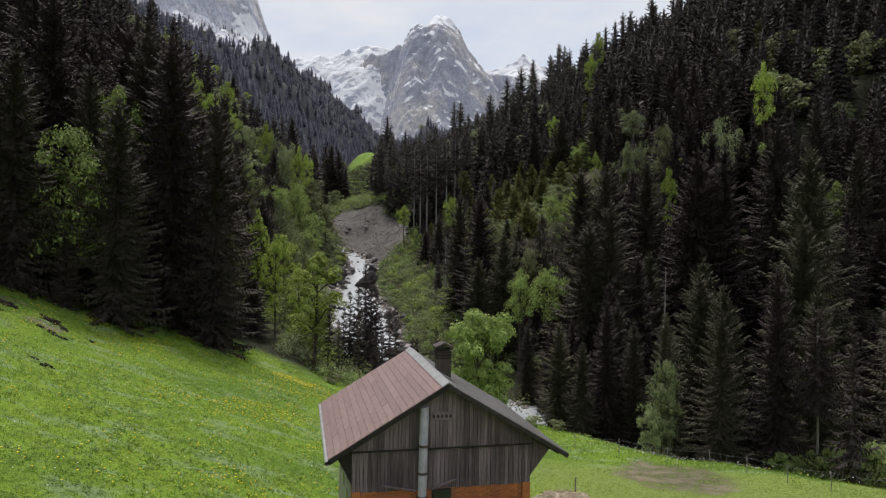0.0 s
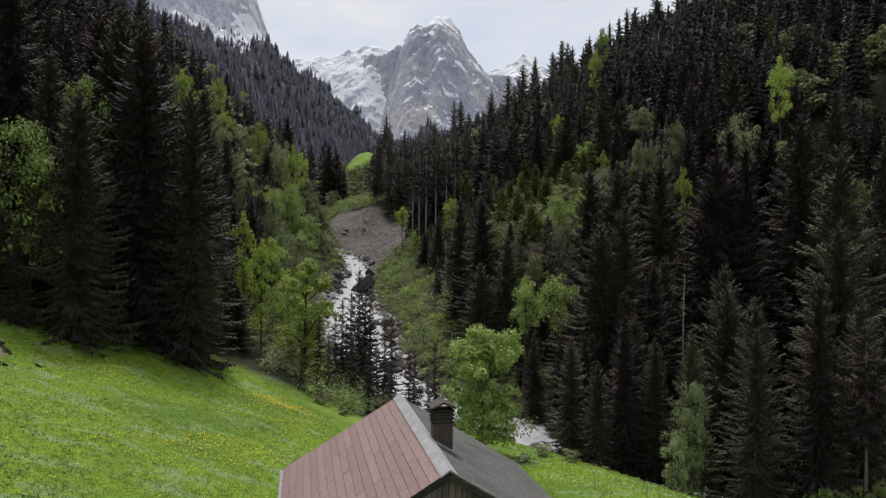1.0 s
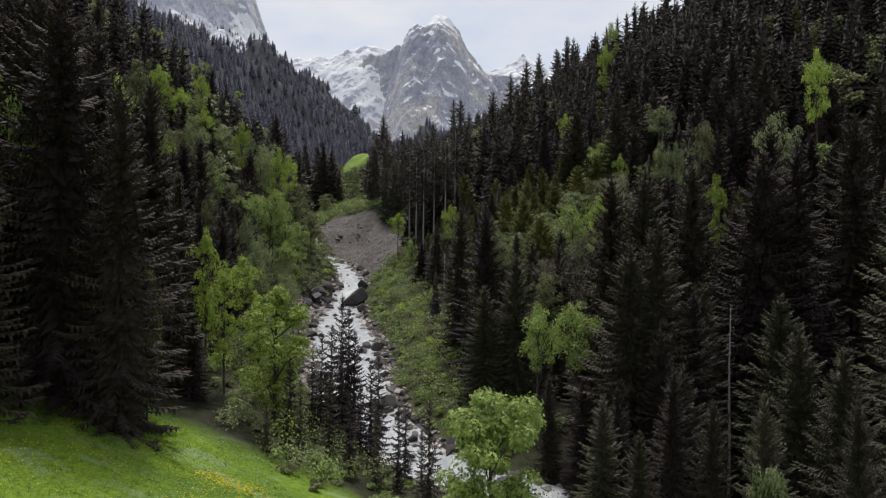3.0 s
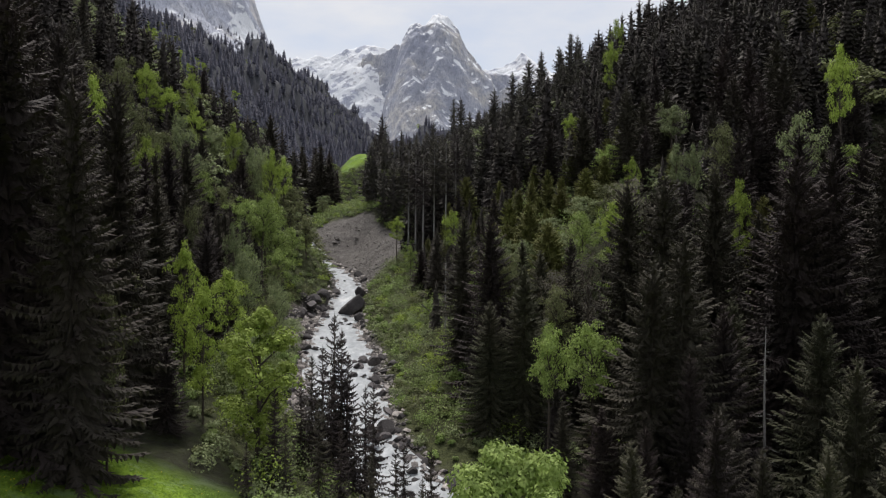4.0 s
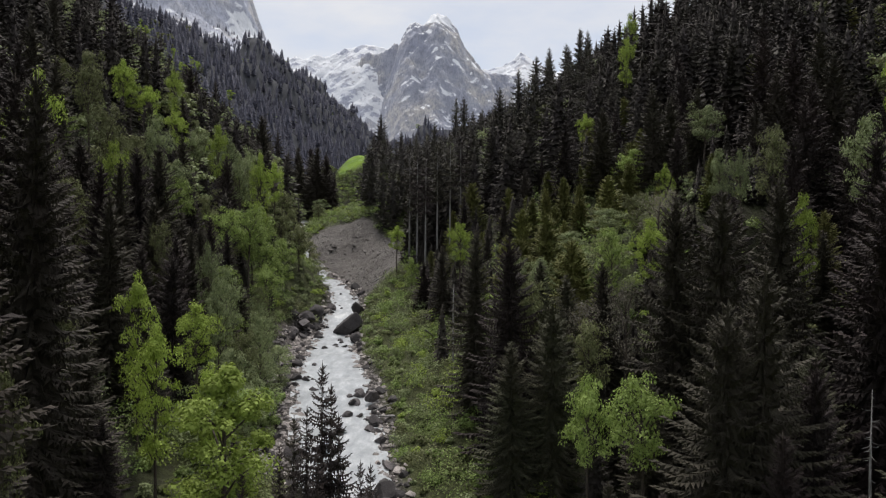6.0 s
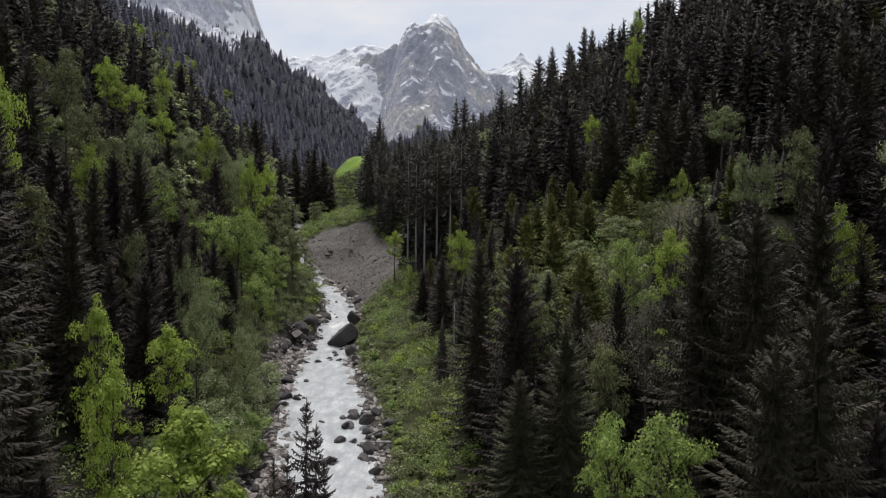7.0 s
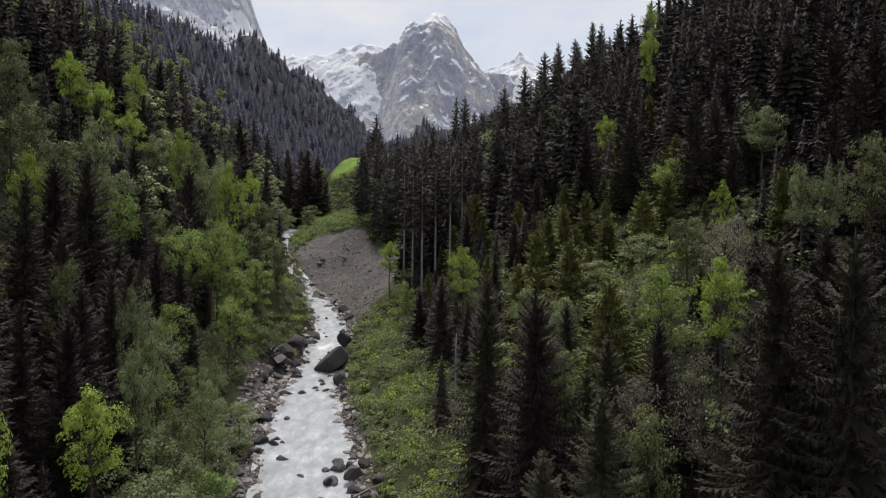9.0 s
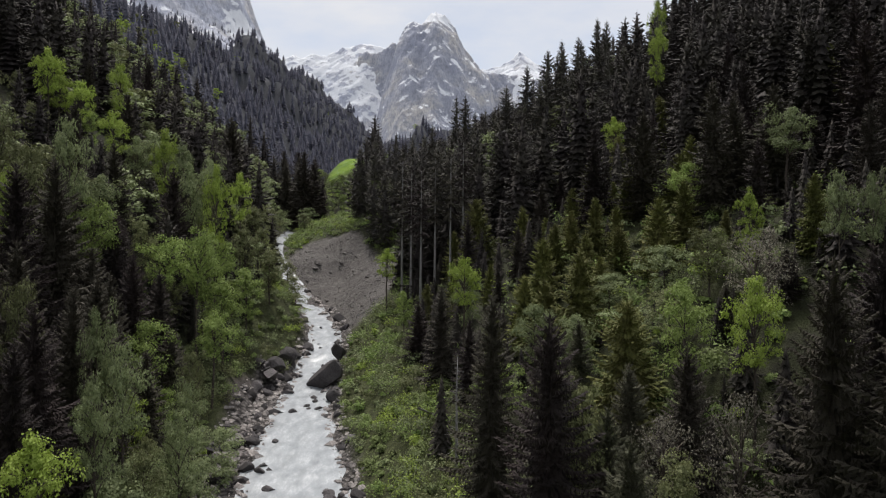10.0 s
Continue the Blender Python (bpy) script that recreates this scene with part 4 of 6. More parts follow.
# spruces round the stream's bend and over its bank
stand(SPRUCE_KINDS, 1.05, "", (4, 25.7, 68, 18), (0, 24, 84, 20), (4, 38, 72, 24), (4, 45, 84, 33), (1, 36, 92, 31), (3, 19.5, 79, 16.5), (0, 43, 62, 21), (1, 52, 73, 31), (4, 34, 62, 17), (4, 11.5, 67, 13), (1, 15.5, 64.5, 15.5), (4, 20, 61, 14.5), (0, 23.5, 57.5, 15), (1, 28.5, 58, 19), (3, 13.5, 70.5, 13), (0, 17.5, 68, 15), (2, 13, 63.5, 11.5), (1, 18, 64, 13.5), (4, 26, 63, 17), (2, 13.4, 82.5, 11.5), (3, 16, 79.5, 12), (1, 10.8, 86.5, 11), (3, 14.8, 86, 12.2))
# spruces of the sunny slope
stand(SPRUCE_KINDS, 1.18, "", (1, 20.5, 84.2, 26.4), (0, 17.7, 83.6, 23.8), (4, 9.4, 106.5, 22.8), (4, 31.2, 82, 19.4), (4, 27.1, 90, 20), (2, 33.7, 91.5, 33.8), (1, 37.9, 92.5, 34.8), (0, 49, 100.5, 40), (0, 20.2, 100.6, 32.4), (2, 23, 97.6, 32.4), (4, 8.9, 99.6, 22.7), (1, 2.7, 114.4, 29.4), (0, 5.8, 106, 28.6), (4, 11.9, 127.5, 26), (2, 26.5, 106, 33), (0, 30, 101, 34), (1, 41, 104, 39), (4, 5.2, 99, 19), (4, 12.5, 112.5, 24.5), (0, 16.2, 111, 26))
stand(MID_KINDS, 1.2, "", (0, 22, 166, 51.3), (2, 27.6, 160.5, 52.8), (1, 42.6, 162, 60.4), (0, 47.2, 141, 59.4), (2, 15.6, 225, 58.4), (1, 21, 188.5, 47.6), (0, 7, 158, 31), (2, 10.5, 165, 36), (1, 3.5, 176, 38), (0, 16, 178, 44), (2, 37, 152, 53), (1, 33, 137, 45), (0, 42, 132, 48), (2, 50, 122, 47), (1, 45, 125, 47), (0, 40, 118, 41), (2, 55, 136, 56), (1, 33.6, 175, 55), (0, 47.2, 178.5, 68.4), (3, 33.7, 150.5, 54.8))
stand(YOUNG_KINDS, 1.2, "", (0, 25.7, 161.5, 43.7), (1, 28.9, 147.6, 41.5), (0, 25, 145, 39), (1, 12.7, 155, 34.3), (0, 21.5, 150, 35.6), (1, 15, 159, 36.3), (1, 14.9, 122, 28.6), (0, 5.5, 187, 41.8), (1, 14.5, 139.5, 32.6), (0, 18, 153, 34.6), (1, 9.5, 149, 29.5), (0, 11.5, 145, 29), (1, 22.5, 155, 38.6), (0, 18.5, 147, 32), (0, 31.5, 156, 46), (1, 16.6, 126, 27.5))
# spots without a tree, added only to keep sight lines open
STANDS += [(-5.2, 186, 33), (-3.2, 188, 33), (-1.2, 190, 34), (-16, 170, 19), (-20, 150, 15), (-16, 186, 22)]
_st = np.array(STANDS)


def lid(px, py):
    """The top height for lesser growth on the camera's sight lines to the trees that stand out."""
    # back: the y on the camera path where the sight lines start
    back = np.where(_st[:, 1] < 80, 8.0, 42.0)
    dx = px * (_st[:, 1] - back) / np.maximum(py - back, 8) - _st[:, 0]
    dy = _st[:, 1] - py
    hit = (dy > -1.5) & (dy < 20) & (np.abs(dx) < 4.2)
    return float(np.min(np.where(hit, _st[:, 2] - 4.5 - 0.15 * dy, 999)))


# tall spruces and pale bushes where the stream comes out of the upper valley
stand(MID_KINDS, 1.2, "", (0, -57, 345, 73), (1, -60.5, 352, 71), (2, -54, 351, 69), (0, -63, 362, 75), (3, -51.5, 358, 63), (1, -66, 352, 70), (2, -57.5, 372, 74), (0, -70, 366, 76))
for i, x, y, s in ((3, -64, 311, 0.85), (3, -68, 318, 0.95), (4, -61, 301, 0.8), (3, -71, 327, 1.0), (2, -66, 304, 0.9), (3, -60, 324, 0.6), (3, -64, 333, 0.7), (4, -56, 292, 0.75), (3, -74, 312, 1.0), (2, -58, 283, 0.7), (3, -52, 322, 0.6), (4, -50, 311, 0.55), (3, -53, 334, 0.7)):
    put_tree(LEAF_KINDS, i, x, y, scale=s, wide=1.15)

# bushy trees round the small far pasture
for i, x, y, s in ((2, -58, 384, 0.7), (0, -61, 399, 0.75), (4, -55, 371, 0.6), (2, -63, 414, 0.8), (1, -53, 359, 0.5), (4, -64, 388, 0.65), (0, -58, 368, 0.5), (2, -60, 376, 0.6), (4, -38, 384, 0.5), (2, -40, 372, 0.55), (0, -44, 366, 0.4), (4, -56, 392, 0.45), (2, -48, 378, 0.3), (0, -51, 381, 0.3)):
    put_tree(LEAF_KINDS, i, x, y, scale=s, wide=1.2)


# ---- woods ----
rw = np.random.default_rng(11)


def free(x, y, r):
    return all((x - a) ** 2 + (y - b) ** 2 > (r + c * 0.5) ** 2 for a, b, c in taken)


def candidates(x0, x1, y0, y1, cell):
    nx, ny = int((x1 - x0) / cell), int((y1 - y0) / cell)
    gx, gy = np.meshgrid(x0 + cell * (np.arange(nx) + 0.5), y0 + cell * (np.arange(ny) + 0.5))
    gx = gx + rw.uniform(-0.45, 0.45, gx.shape) * cell
    gy = gy + rw.uniform(-0.45, 0.45, gy.shape) * cell
    x, y = gx.ravel(), gy.ravel()
    d, right, zr, yr = along(x, y)
    e = d - half_width(yr)
    z = ground(x, y)
    return x, y, z, e, right, yr, zr


def wooded(x, y, z, e, right, yr, zr):
    """Where trees stand: not on the meadow, by the water, on the rubble or on the far pasture."""
    sl = np.where(right, np.where(yr < 100, 6, np.where(yr < 135, 8.5, 11)), np.where(yr < 88, 5, 6))
    ok = e > sl
    mead = (~right) & (yr < 90) & (y < 76) & (x > -27 - 0.6 * np.maximum(0, 66 - y)) & ~((x > 9) & (y > 46 - 0.5 * (x - 12)) & (e > 4))
    ok &= ~mead
    ok &= ~((~right) & (yr < 86) & (x > -13) & (y < 84))
    ok &= ~(right & (scree_mask(x, y) > 0.25))
    ok &= np.exp(-((x + 49) ** 2 / 120 + (y - 400) ** 2 / 420)) < 0.35
    ok &= ~((~right) & (x > -26) & (x < 9) & (yr < 88) & (y < 80))
    ok &= ~(right & (y > 262) & (y < 345) & (e < 14))
    ok &= ~((np.abs(x + 0.127 * y) < 7.5) & (y > 240) & (y < 412))
    return ok


def join(a, b):
    return [np.concatenate(q) for q in zip(a, b)]


belt = candidates(-60, 40, 82, 240, 4.0)
wide_set = candidates(-130, 190, 30, 210, 5.6)
in_belt = (~belt[4]) & (belt[3] < 28) & (belt[5] > 86)
out_belt = ~((~wide_set[4]) & (wide_set[3] < 28) & (wide_set[5] > 86))
glade = candidates(2, 48, 96, 200, 3.6)
in_glade = np.exp(-((glade[0] - 21) ** 2 / 110 + (glade[1] - 150) ** 2 / 700)) > 0.3
x, y, z, e, right, yr, zr = join(join([q[in_belt] for q in belt], [q[out_belt] for q in wide_set]), [q[in_glade] for q in glade])
ok = wooded(x, y, z, e, right, yr, zr) & (np.abs(x) < 0.72 * y + 12)
clear = np.exp(-((x - 21) ** 2 / 110 + (y - 150) ** 2 / 700))
pick = rw.random(len(x))


spruce_left, leaf_left, young_left = 165, 90, 70
rest = []
order = np.argsort(np.hypot(x, y - 55))
for i in order:
    if not ok[i] or not free(x[i], y[i], 1.3 if (e[i] < 28 and not right[i]) else 2.0 if clear[i] > 0.3 else 2.4):
        continue
    if right[i]:
        p_leaf = 0.05 + 0.06 * (e[i] < 18)
        p_young = 0.85 * min(1, 1.3 * clear[i])
        if rough(np.array([x[i]]), np.array([y[i]]), 16, 62, 0.1)[0] > 0.55:
            p_leaf, p_young = p_leaf + 0.04, p_young + 0.2
    else:
        p_leaf = 0.28 if e[i] < 28 and yr[i] > 92 else 0.16 if yr[i] > 112 else 0.03
        p_young = 0.0
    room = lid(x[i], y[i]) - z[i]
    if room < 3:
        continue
    if pick[i] < p_leaf and leaf_left > 0:
        leaf_left -= 1
        j = (2, 3, 4, 0, 5)[int(rw.integers(5))] if right[i] else (2, 3, 4, 4, 0, 1)[int(rw.integers(6))]
        sc = min(float(rw.uniform(0.5, 0.95)) if right[i] else float(rw.uniform(0.55, 1.05)), room / 12)
        put_tree(LEAF_KINDS, j, x[i], y[i], scale=sc, wide=float(rw.uniform(0.6, 0.85)))
    elif pick[i] < p_leaf + p_young and young_left > 0:
        young_left -= 1
        put_tree(YOUNG_KINDS, int(rw.integers(2)), x[i], y[i], scale=min(float(rw.uniform(0.5, 1.1)), room / 10))
    elif not right[i] and e[i] < 24 and 95 < yr[i] < 205 and rw.random() < 0.3:
        continue
    elif spruce_left > 0:
        spruce_left -= 1
        near = math.hypot(x[i], y[i] - 62) < 47
        sc = min(float(rw.uniform(0.45, 0.95)) * (0.9 if right[i] else 1.05), room / 24)
        put_tree(SPRUCE_KINDS if near else MID_KINDS, int(rw.integers(4)), x[i], y[i], scale=sc, wide=float(rw.uniform(1.05, 1.4)) * min(1.5, (0.75 / sc) ** 0.35))
    else:
        rest.append(i)


def forest(name, spots, patterns, mats, label):
    """Far woods in one mesh: simple spruces, each of its own size and turn."""
    allv, allf, alli, n = [], [], [], 0
    pats = [(np.array(v, float), np.array([t if len(t) == 3 else t[:3] for t in f], int), m) for v, f, m in patterns]
    for sx, sy, sz, sh, which in spots:
        v, f, m = pats[which]
        a = (sx * 13.7 + sy * 7.1) % math.tau
        c, s = math.cos(a), math.sin(a)
        wv_ = sh * (0.95 + 0.45 * ((sx * 3.3 + sy * 1.7) % 1))
        q = np.stack([sx + (v[:, 0] * c - v[:, 1] * s) * wv_, sy + (v[:, 0] * s + v[:, 1] * c) * wv_, sz - 0.3 + v[:, 2] * sh], -1)
        allv.append(q)
        allf.append(f + n)
        alli.append(np.full(len(f), m) if isinstance(m, int) else np.array(m))
        n += len(v)
    me = bpy.data.meshes.new(name)
    V, F, I = np.concatenate(allv), np.concatenate(allf), np.concatenate(alli)
    me.vertices.add(len(V))
    me.vertices.foreach_set("co", V.ravel())
    me.loops.add(len(F) * 3)
    me.loops.foreach_set("vertex_index", F.ravel())
    me.polygons.add(len(F))
    me.polygons.foreach_set("loop_start", np.arange(len(F)) * 3)
    for m in mats:
        me.materials.append(m)
    me.polygons.foreach_set("material_index", I)
    me.update(calc_edges=True)
    return tagged(new(name, me), label, "forest", kind="stuff")


def pattern(pair, h, m):
    (tv, tf), (cv, cf) = pair
    return [(a / h, b / h, c / h) for a, b, c in cv], cf, [m] * len(cf)


def leaf_pattern(seed, W, clumps, leaves, size, m):
    (tv, tf), (cv, cf) = broadleaf_meshes(seed, 12, W, clumps, leaves, size)
    return [(a / 12, b / 12, c / 12) for a, b, c in cv], cf, m


NEARPAT = [pattern(spruce_meshes(290 + i, 24, r, 18, 7, 3, 0.04, 0.0, 0.6, g0=0.35, tiers=18, points=8), 24, 0) for i, r in enumerate((4.9, 4.3, 4.6))]
FINEPAT = [pattern(spruce_meshes(390 + i, 24, r, 17, 7, 1, 0.05, 0.05, 0.5, g0=0.3, tiers=20, points=8), 24, 0) for i, r in enumerate((4.4, 3.8, 4.1))]
MIDPAT = [pattern(spruce_meshes(90 + i, 24, r, 10, 6, 1, 0.04, 0.0, 0.8, g0=0.6, tiers=13, points=7), 24, 0) for i, r in enumerate((4.9, 4.1, 4.5))] + [leaf_pattern(95, 7.5, 30, 34, 0.26, 1), leaf_pattern(96, 7.5, 30, 34, 0.26, 2)]
SKYPAT = [pattern(spruce_meshes(490 + i, 24, r, 16, 6, 1, 0.04, 0.05, 0.5, g0=0.35, tiers=18, points=6), 24, 0) for i, r in enumerate((4.9, 4.2, 4.5))] + [leaf_pattern(97, 7.5, 24, 26, 0.32, 1), leaf_pattern(98, 7.5, 24, 26, 0.32, 2)]
FARPAT = [pattern(spruce_meshes(190 + i, 24, r, 1, 3, 1, 0.03, 0.0, 0.95, g0=0.6, tiers=8, points=4), 24, 0) for i, r in enumerate((5.0, 4.2, 4.6))] + [leaf_pattern(195, 7.5, 14, 14, 0.6, 1), leaf_pattern(196, 7.5, 14, 14, 0.6, 2)]
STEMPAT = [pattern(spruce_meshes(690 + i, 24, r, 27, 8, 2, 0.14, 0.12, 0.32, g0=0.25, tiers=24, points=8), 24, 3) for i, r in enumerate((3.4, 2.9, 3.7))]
DISTANT = [pattern(spruce_meshes(590 + i, 24, r, 1, 3, 1, 0.03, 0.0, 1.0, g0=0.6, tiers=4, points=4), 24, 0) for i, r in enumerate((6.0, 5.2, 5.6))]
spots = []
for i in rest:
    lf = (rw.random() < (0.2 if not right[i] else 0.03))
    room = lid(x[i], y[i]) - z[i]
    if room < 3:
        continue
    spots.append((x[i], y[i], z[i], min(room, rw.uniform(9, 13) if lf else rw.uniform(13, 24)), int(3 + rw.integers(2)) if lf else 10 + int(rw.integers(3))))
# small dark spruces under and between the tall ones
x, y, z, e, right, yr, zr = candidates(-60, 120, 50, 205, 4.6)
ok = wooded(x, y, z, e, right, yr, zr) & (e > 9) & ((x > 0) | (y > 100)) & (np.abs(x) < 0.72 * y) & (rw.random(len(x)) < 0.62)
for i in np.nonzero(ok)[0]:
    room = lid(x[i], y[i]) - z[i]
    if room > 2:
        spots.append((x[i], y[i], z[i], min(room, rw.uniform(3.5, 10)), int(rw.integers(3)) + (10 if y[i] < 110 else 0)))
# undergrowth that covers the ground between the trees of the sunny slope
x, y, z, e, right, yr, zr = candidates(3, 50, 88, 160, 2.9)
ok = wooded(x, y, z, e, right, yr, zr) & right & (e > 9) & (rw.random(len(x)) < 0.75)
for i in np.nonzero(ok)[0]:
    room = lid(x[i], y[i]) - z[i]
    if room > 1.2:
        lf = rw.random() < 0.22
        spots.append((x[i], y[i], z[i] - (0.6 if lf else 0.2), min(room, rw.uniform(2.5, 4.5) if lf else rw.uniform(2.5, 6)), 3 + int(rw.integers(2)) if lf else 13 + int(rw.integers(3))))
x, y, z, e, right, yr, zr = candidates(-260, 310, 205, 420, 8.3)
ok = wooded(x, y, z, e, right, yr, zr) & (x > -0.62 * y - 40) & (x < 0.72 * y + 10)
x2 = [i for i in np.nonzero(ok)[0]]
for i in x2:
    lf = rw.random() < (0.4 if (not right[i] and e[i] < 110) else 0.05)
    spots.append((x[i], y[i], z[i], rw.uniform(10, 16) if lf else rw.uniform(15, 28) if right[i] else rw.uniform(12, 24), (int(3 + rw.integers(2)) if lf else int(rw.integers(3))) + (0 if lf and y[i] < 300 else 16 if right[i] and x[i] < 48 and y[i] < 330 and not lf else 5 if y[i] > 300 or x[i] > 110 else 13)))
forest("woods", spots, MIDPAT + SKYPAT + NEARPAT + FINEPAT + STEMPAT, [M_SPRUCE_WOOD, M_LEAF_D, M_LEAF_G, M_SPRUCE_GREY_HAZED], "dense mixed spruce forest covering the valley sides")
spots = []
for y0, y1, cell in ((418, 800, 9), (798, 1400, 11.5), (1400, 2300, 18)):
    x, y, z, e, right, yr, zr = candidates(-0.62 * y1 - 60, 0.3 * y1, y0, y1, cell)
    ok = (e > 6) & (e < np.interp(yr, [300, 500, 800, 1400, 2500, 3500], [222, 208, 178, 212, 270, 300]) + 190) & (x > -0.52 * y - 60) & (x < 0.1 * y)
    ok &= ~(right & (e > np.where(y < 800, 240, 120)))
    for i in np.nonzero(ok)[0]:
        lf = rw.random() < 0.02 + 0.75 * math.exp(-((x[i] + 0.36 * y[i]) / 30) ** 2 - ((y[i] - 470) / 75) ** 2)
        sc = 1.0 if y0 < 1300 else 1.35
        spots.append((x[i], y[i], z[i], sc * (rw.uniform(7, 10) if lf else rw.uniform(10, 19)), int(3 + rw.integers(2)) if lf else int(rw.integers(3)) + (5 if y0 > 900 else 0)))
# trees on the flank below the rock wall, thinning out towards its foot
gx, gy = np.meshgrid(np.arange(-1150, -170, 16.0), np.arange(2160, 3000, 19.0))
gx, gy = (gx + rw.uniform(-7, 7, gx.shape)).ravel(), (gy + rw.uniform(-7, 7, gx.shape)).ravel()
gz = cliff_form(gx, gy)
below = 0.817 * (gx + 760) - 0.576 * (gy - 2886)
for a, b, c, q, r in zip(gx, gy, gz, below, rw.random(len(gx))):
    if q > 8 and c > 430 and not (q < 60 and abs(0.576 * (a + 760) + 0.817 * (b - 2886) + 75) < 75) and r < min(0.98, 0.2 + q / 90):
        spots.append((a, b, c - 6, rw.uniform(13, 21), 5 + int(rw.integers(3))))
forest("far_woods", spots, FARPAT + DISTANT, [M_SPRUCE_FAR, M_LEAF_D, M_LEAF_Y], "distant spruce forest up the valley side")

# ---- single standing trees of note ----
def dead_trunk(x, y, top, seed, stubs):
    """A bare grey snag with short broken branch stubs."""
    rd = random.Random(seed)
    z = height(x, y)
    h = top - z
    v, f = [], []
    tube([(0, 0, -0.5), (0.05, 0, h * 0.3), (0.0, 0.06, h * 0.7), (0.08, 0, h)], [0.17, 0.13, 0.08, 0.02], 7, v, f)
    ob = thing("dead_tree", pose(x, y, z), "bare grey dead spruce trunk with short broken branches", "tree")
    part("trunk", mesh_of("trunk", v, f, M_DEAD, smooth=True), ob)
    for i in range(stubs):
        q = rd.uniform(0.25, 0.98)
        a, ln = rd.uniform(0, 6.28), rd.uniform(0.5, 2.0) * (1.25 - q)
        v, f = [], []
        e = Vector((math.cos(a) * ln, math.sin(a) * ln, rd.uniform(-0.35, 0.1) * ln))
        tube([(0, 0, 0), tuple(e / 2 + Vector((0, 0, -0.06 * ln))), tuple(e)], [0.025, 0.018, 0.008], 4, v, f)
        part("branch", mesh_of("branch", v, f, M_DEAD), ob, m=pose(0.03, 0, q * h))
    return ob


dead_trunk(27, 82.8, 18.2, 1, 60)
dead_trunk(0.5, 128, 22.6, 3, 44)

# thin open spruces standing before the stream
HEIGHTS["thin"] = 16
for x, y, top in ((-10.3, 91.5, 18.2), (-8.6, 88.5, 15), (-12.2, 90, 14.5), (-5.6, 82.5, 13.2), (-7.4, 83.8, 10.5), (-11.2, 86.6, 12.0), (-3.0, 81.5, 9.5), (-9.4, 90.2, 16.8), (-10.9, 88.4, 15.5), (-9.7, 86.4, 13.2), (-6.6, 85.4, 12.5), (-12.6, 87.2, 13), (-13.2, 80, 13.5), (-11.8, 77.5, 12), (-9.6, 79.5, 12.8), (-7.6, 77.6, 11), (-5.2, 76.5, 9.5), (-3.2, 74, 10.5), (-14, 75, 10.5), (-1.2, 70.5, 9.5), (-0.6, 66.5, 12.6), (30.2, 50.2, 15)):
    plant("thin", lambda: tree_proto("thin_spruce", spruce_meshes(33, 16, 2.3, 26, 7, 5, 0.1, 0.3), M_BARK, M_SPRUCE, "thin open dark spruce standing before the stream", "spruce", "spruces on the slopes"), x, y, turn=x * 91, top=top)

# tall bare-stemmed spruces above the stream's bank
HEIGHTS["stem"] = 24
for x, y, top in ((-4.5, 186, 48), (-2.0, 190, 51), (-6.5, 192, 49), (0.8, 187, 52), (-8.5, 198, 52), (3.2, 192, 55)):
    plant("stem", lambda: tree_proto("tall_spruce", spruce_meshes(35, 24, 2.4, 13, 7, 3, 0.52, 0.15), M_DEAD, M_SPRUCE, "tall spruce with a long bare pale stem", "spruce", "spruces on the slopes"), x, y, turn=x * 77, top=top)

# ---- shrubs of the banks and clearings ----
rs = random.Random(5)
x, y, z, e, right, yr, zr = candidates(-80, 80, 56, 395, 1.75)
ok = ((e > 1.2) & (e < np.where(right & (yr < 130), 10, 15)) & (yr > 84) & (yr < 270)) & ~((~right) & (yr > 106) & (yr < 176) & (e < 5.2)) & ~(right & (scree_mask(x, y) > 0.15))
ok |= (~right) & (e > 5) & (e < 27) & (yr > 94) & (yr < 215) & (rw.random(len(x)) < 0.55)
ok |= right & (y > 246) & (y < 392) & (e > 0.5) & (e < 34) & (scree_mask(x, y) < 0.5) & (rw.random(len(x)) < 0.9)
ok |= (~right) & (yr < 90) & (x > -27) & (x < 8) & (z - zr < 3.6) & (z - zr > 1.0) & (y > 58) & (rw.random(len(x)) < 0.3)
ok |= ((x - 6) ** 2 / 40 + (y - 57) ** 2 / 20 < 1) & (rw.random(len(x)) < 0.25)
ok |= ((x - 31.5) ** 2 / 12 + (y - 49) ** 2 / 5 < 1) & (rw.random(len(x)) < 0.6)
under_ = right & (e > 10) & (y < 200) & (x < 62) & (rw.random(len(x)) < 0.2)
ok |= under_
ok |= (np.exp(-((x - 22) ** 2 / 140 + (y - 148) ** 2 / 900)) > 0.35) & (e > 8) & (rw.random(len(x)) < 0.5)
ok &= ~((~right) & ((x + 27) ** 2 / 10 + (y - 164) ** 2 / 80 < 1))
v, f, idx = [], [], []
count = 0
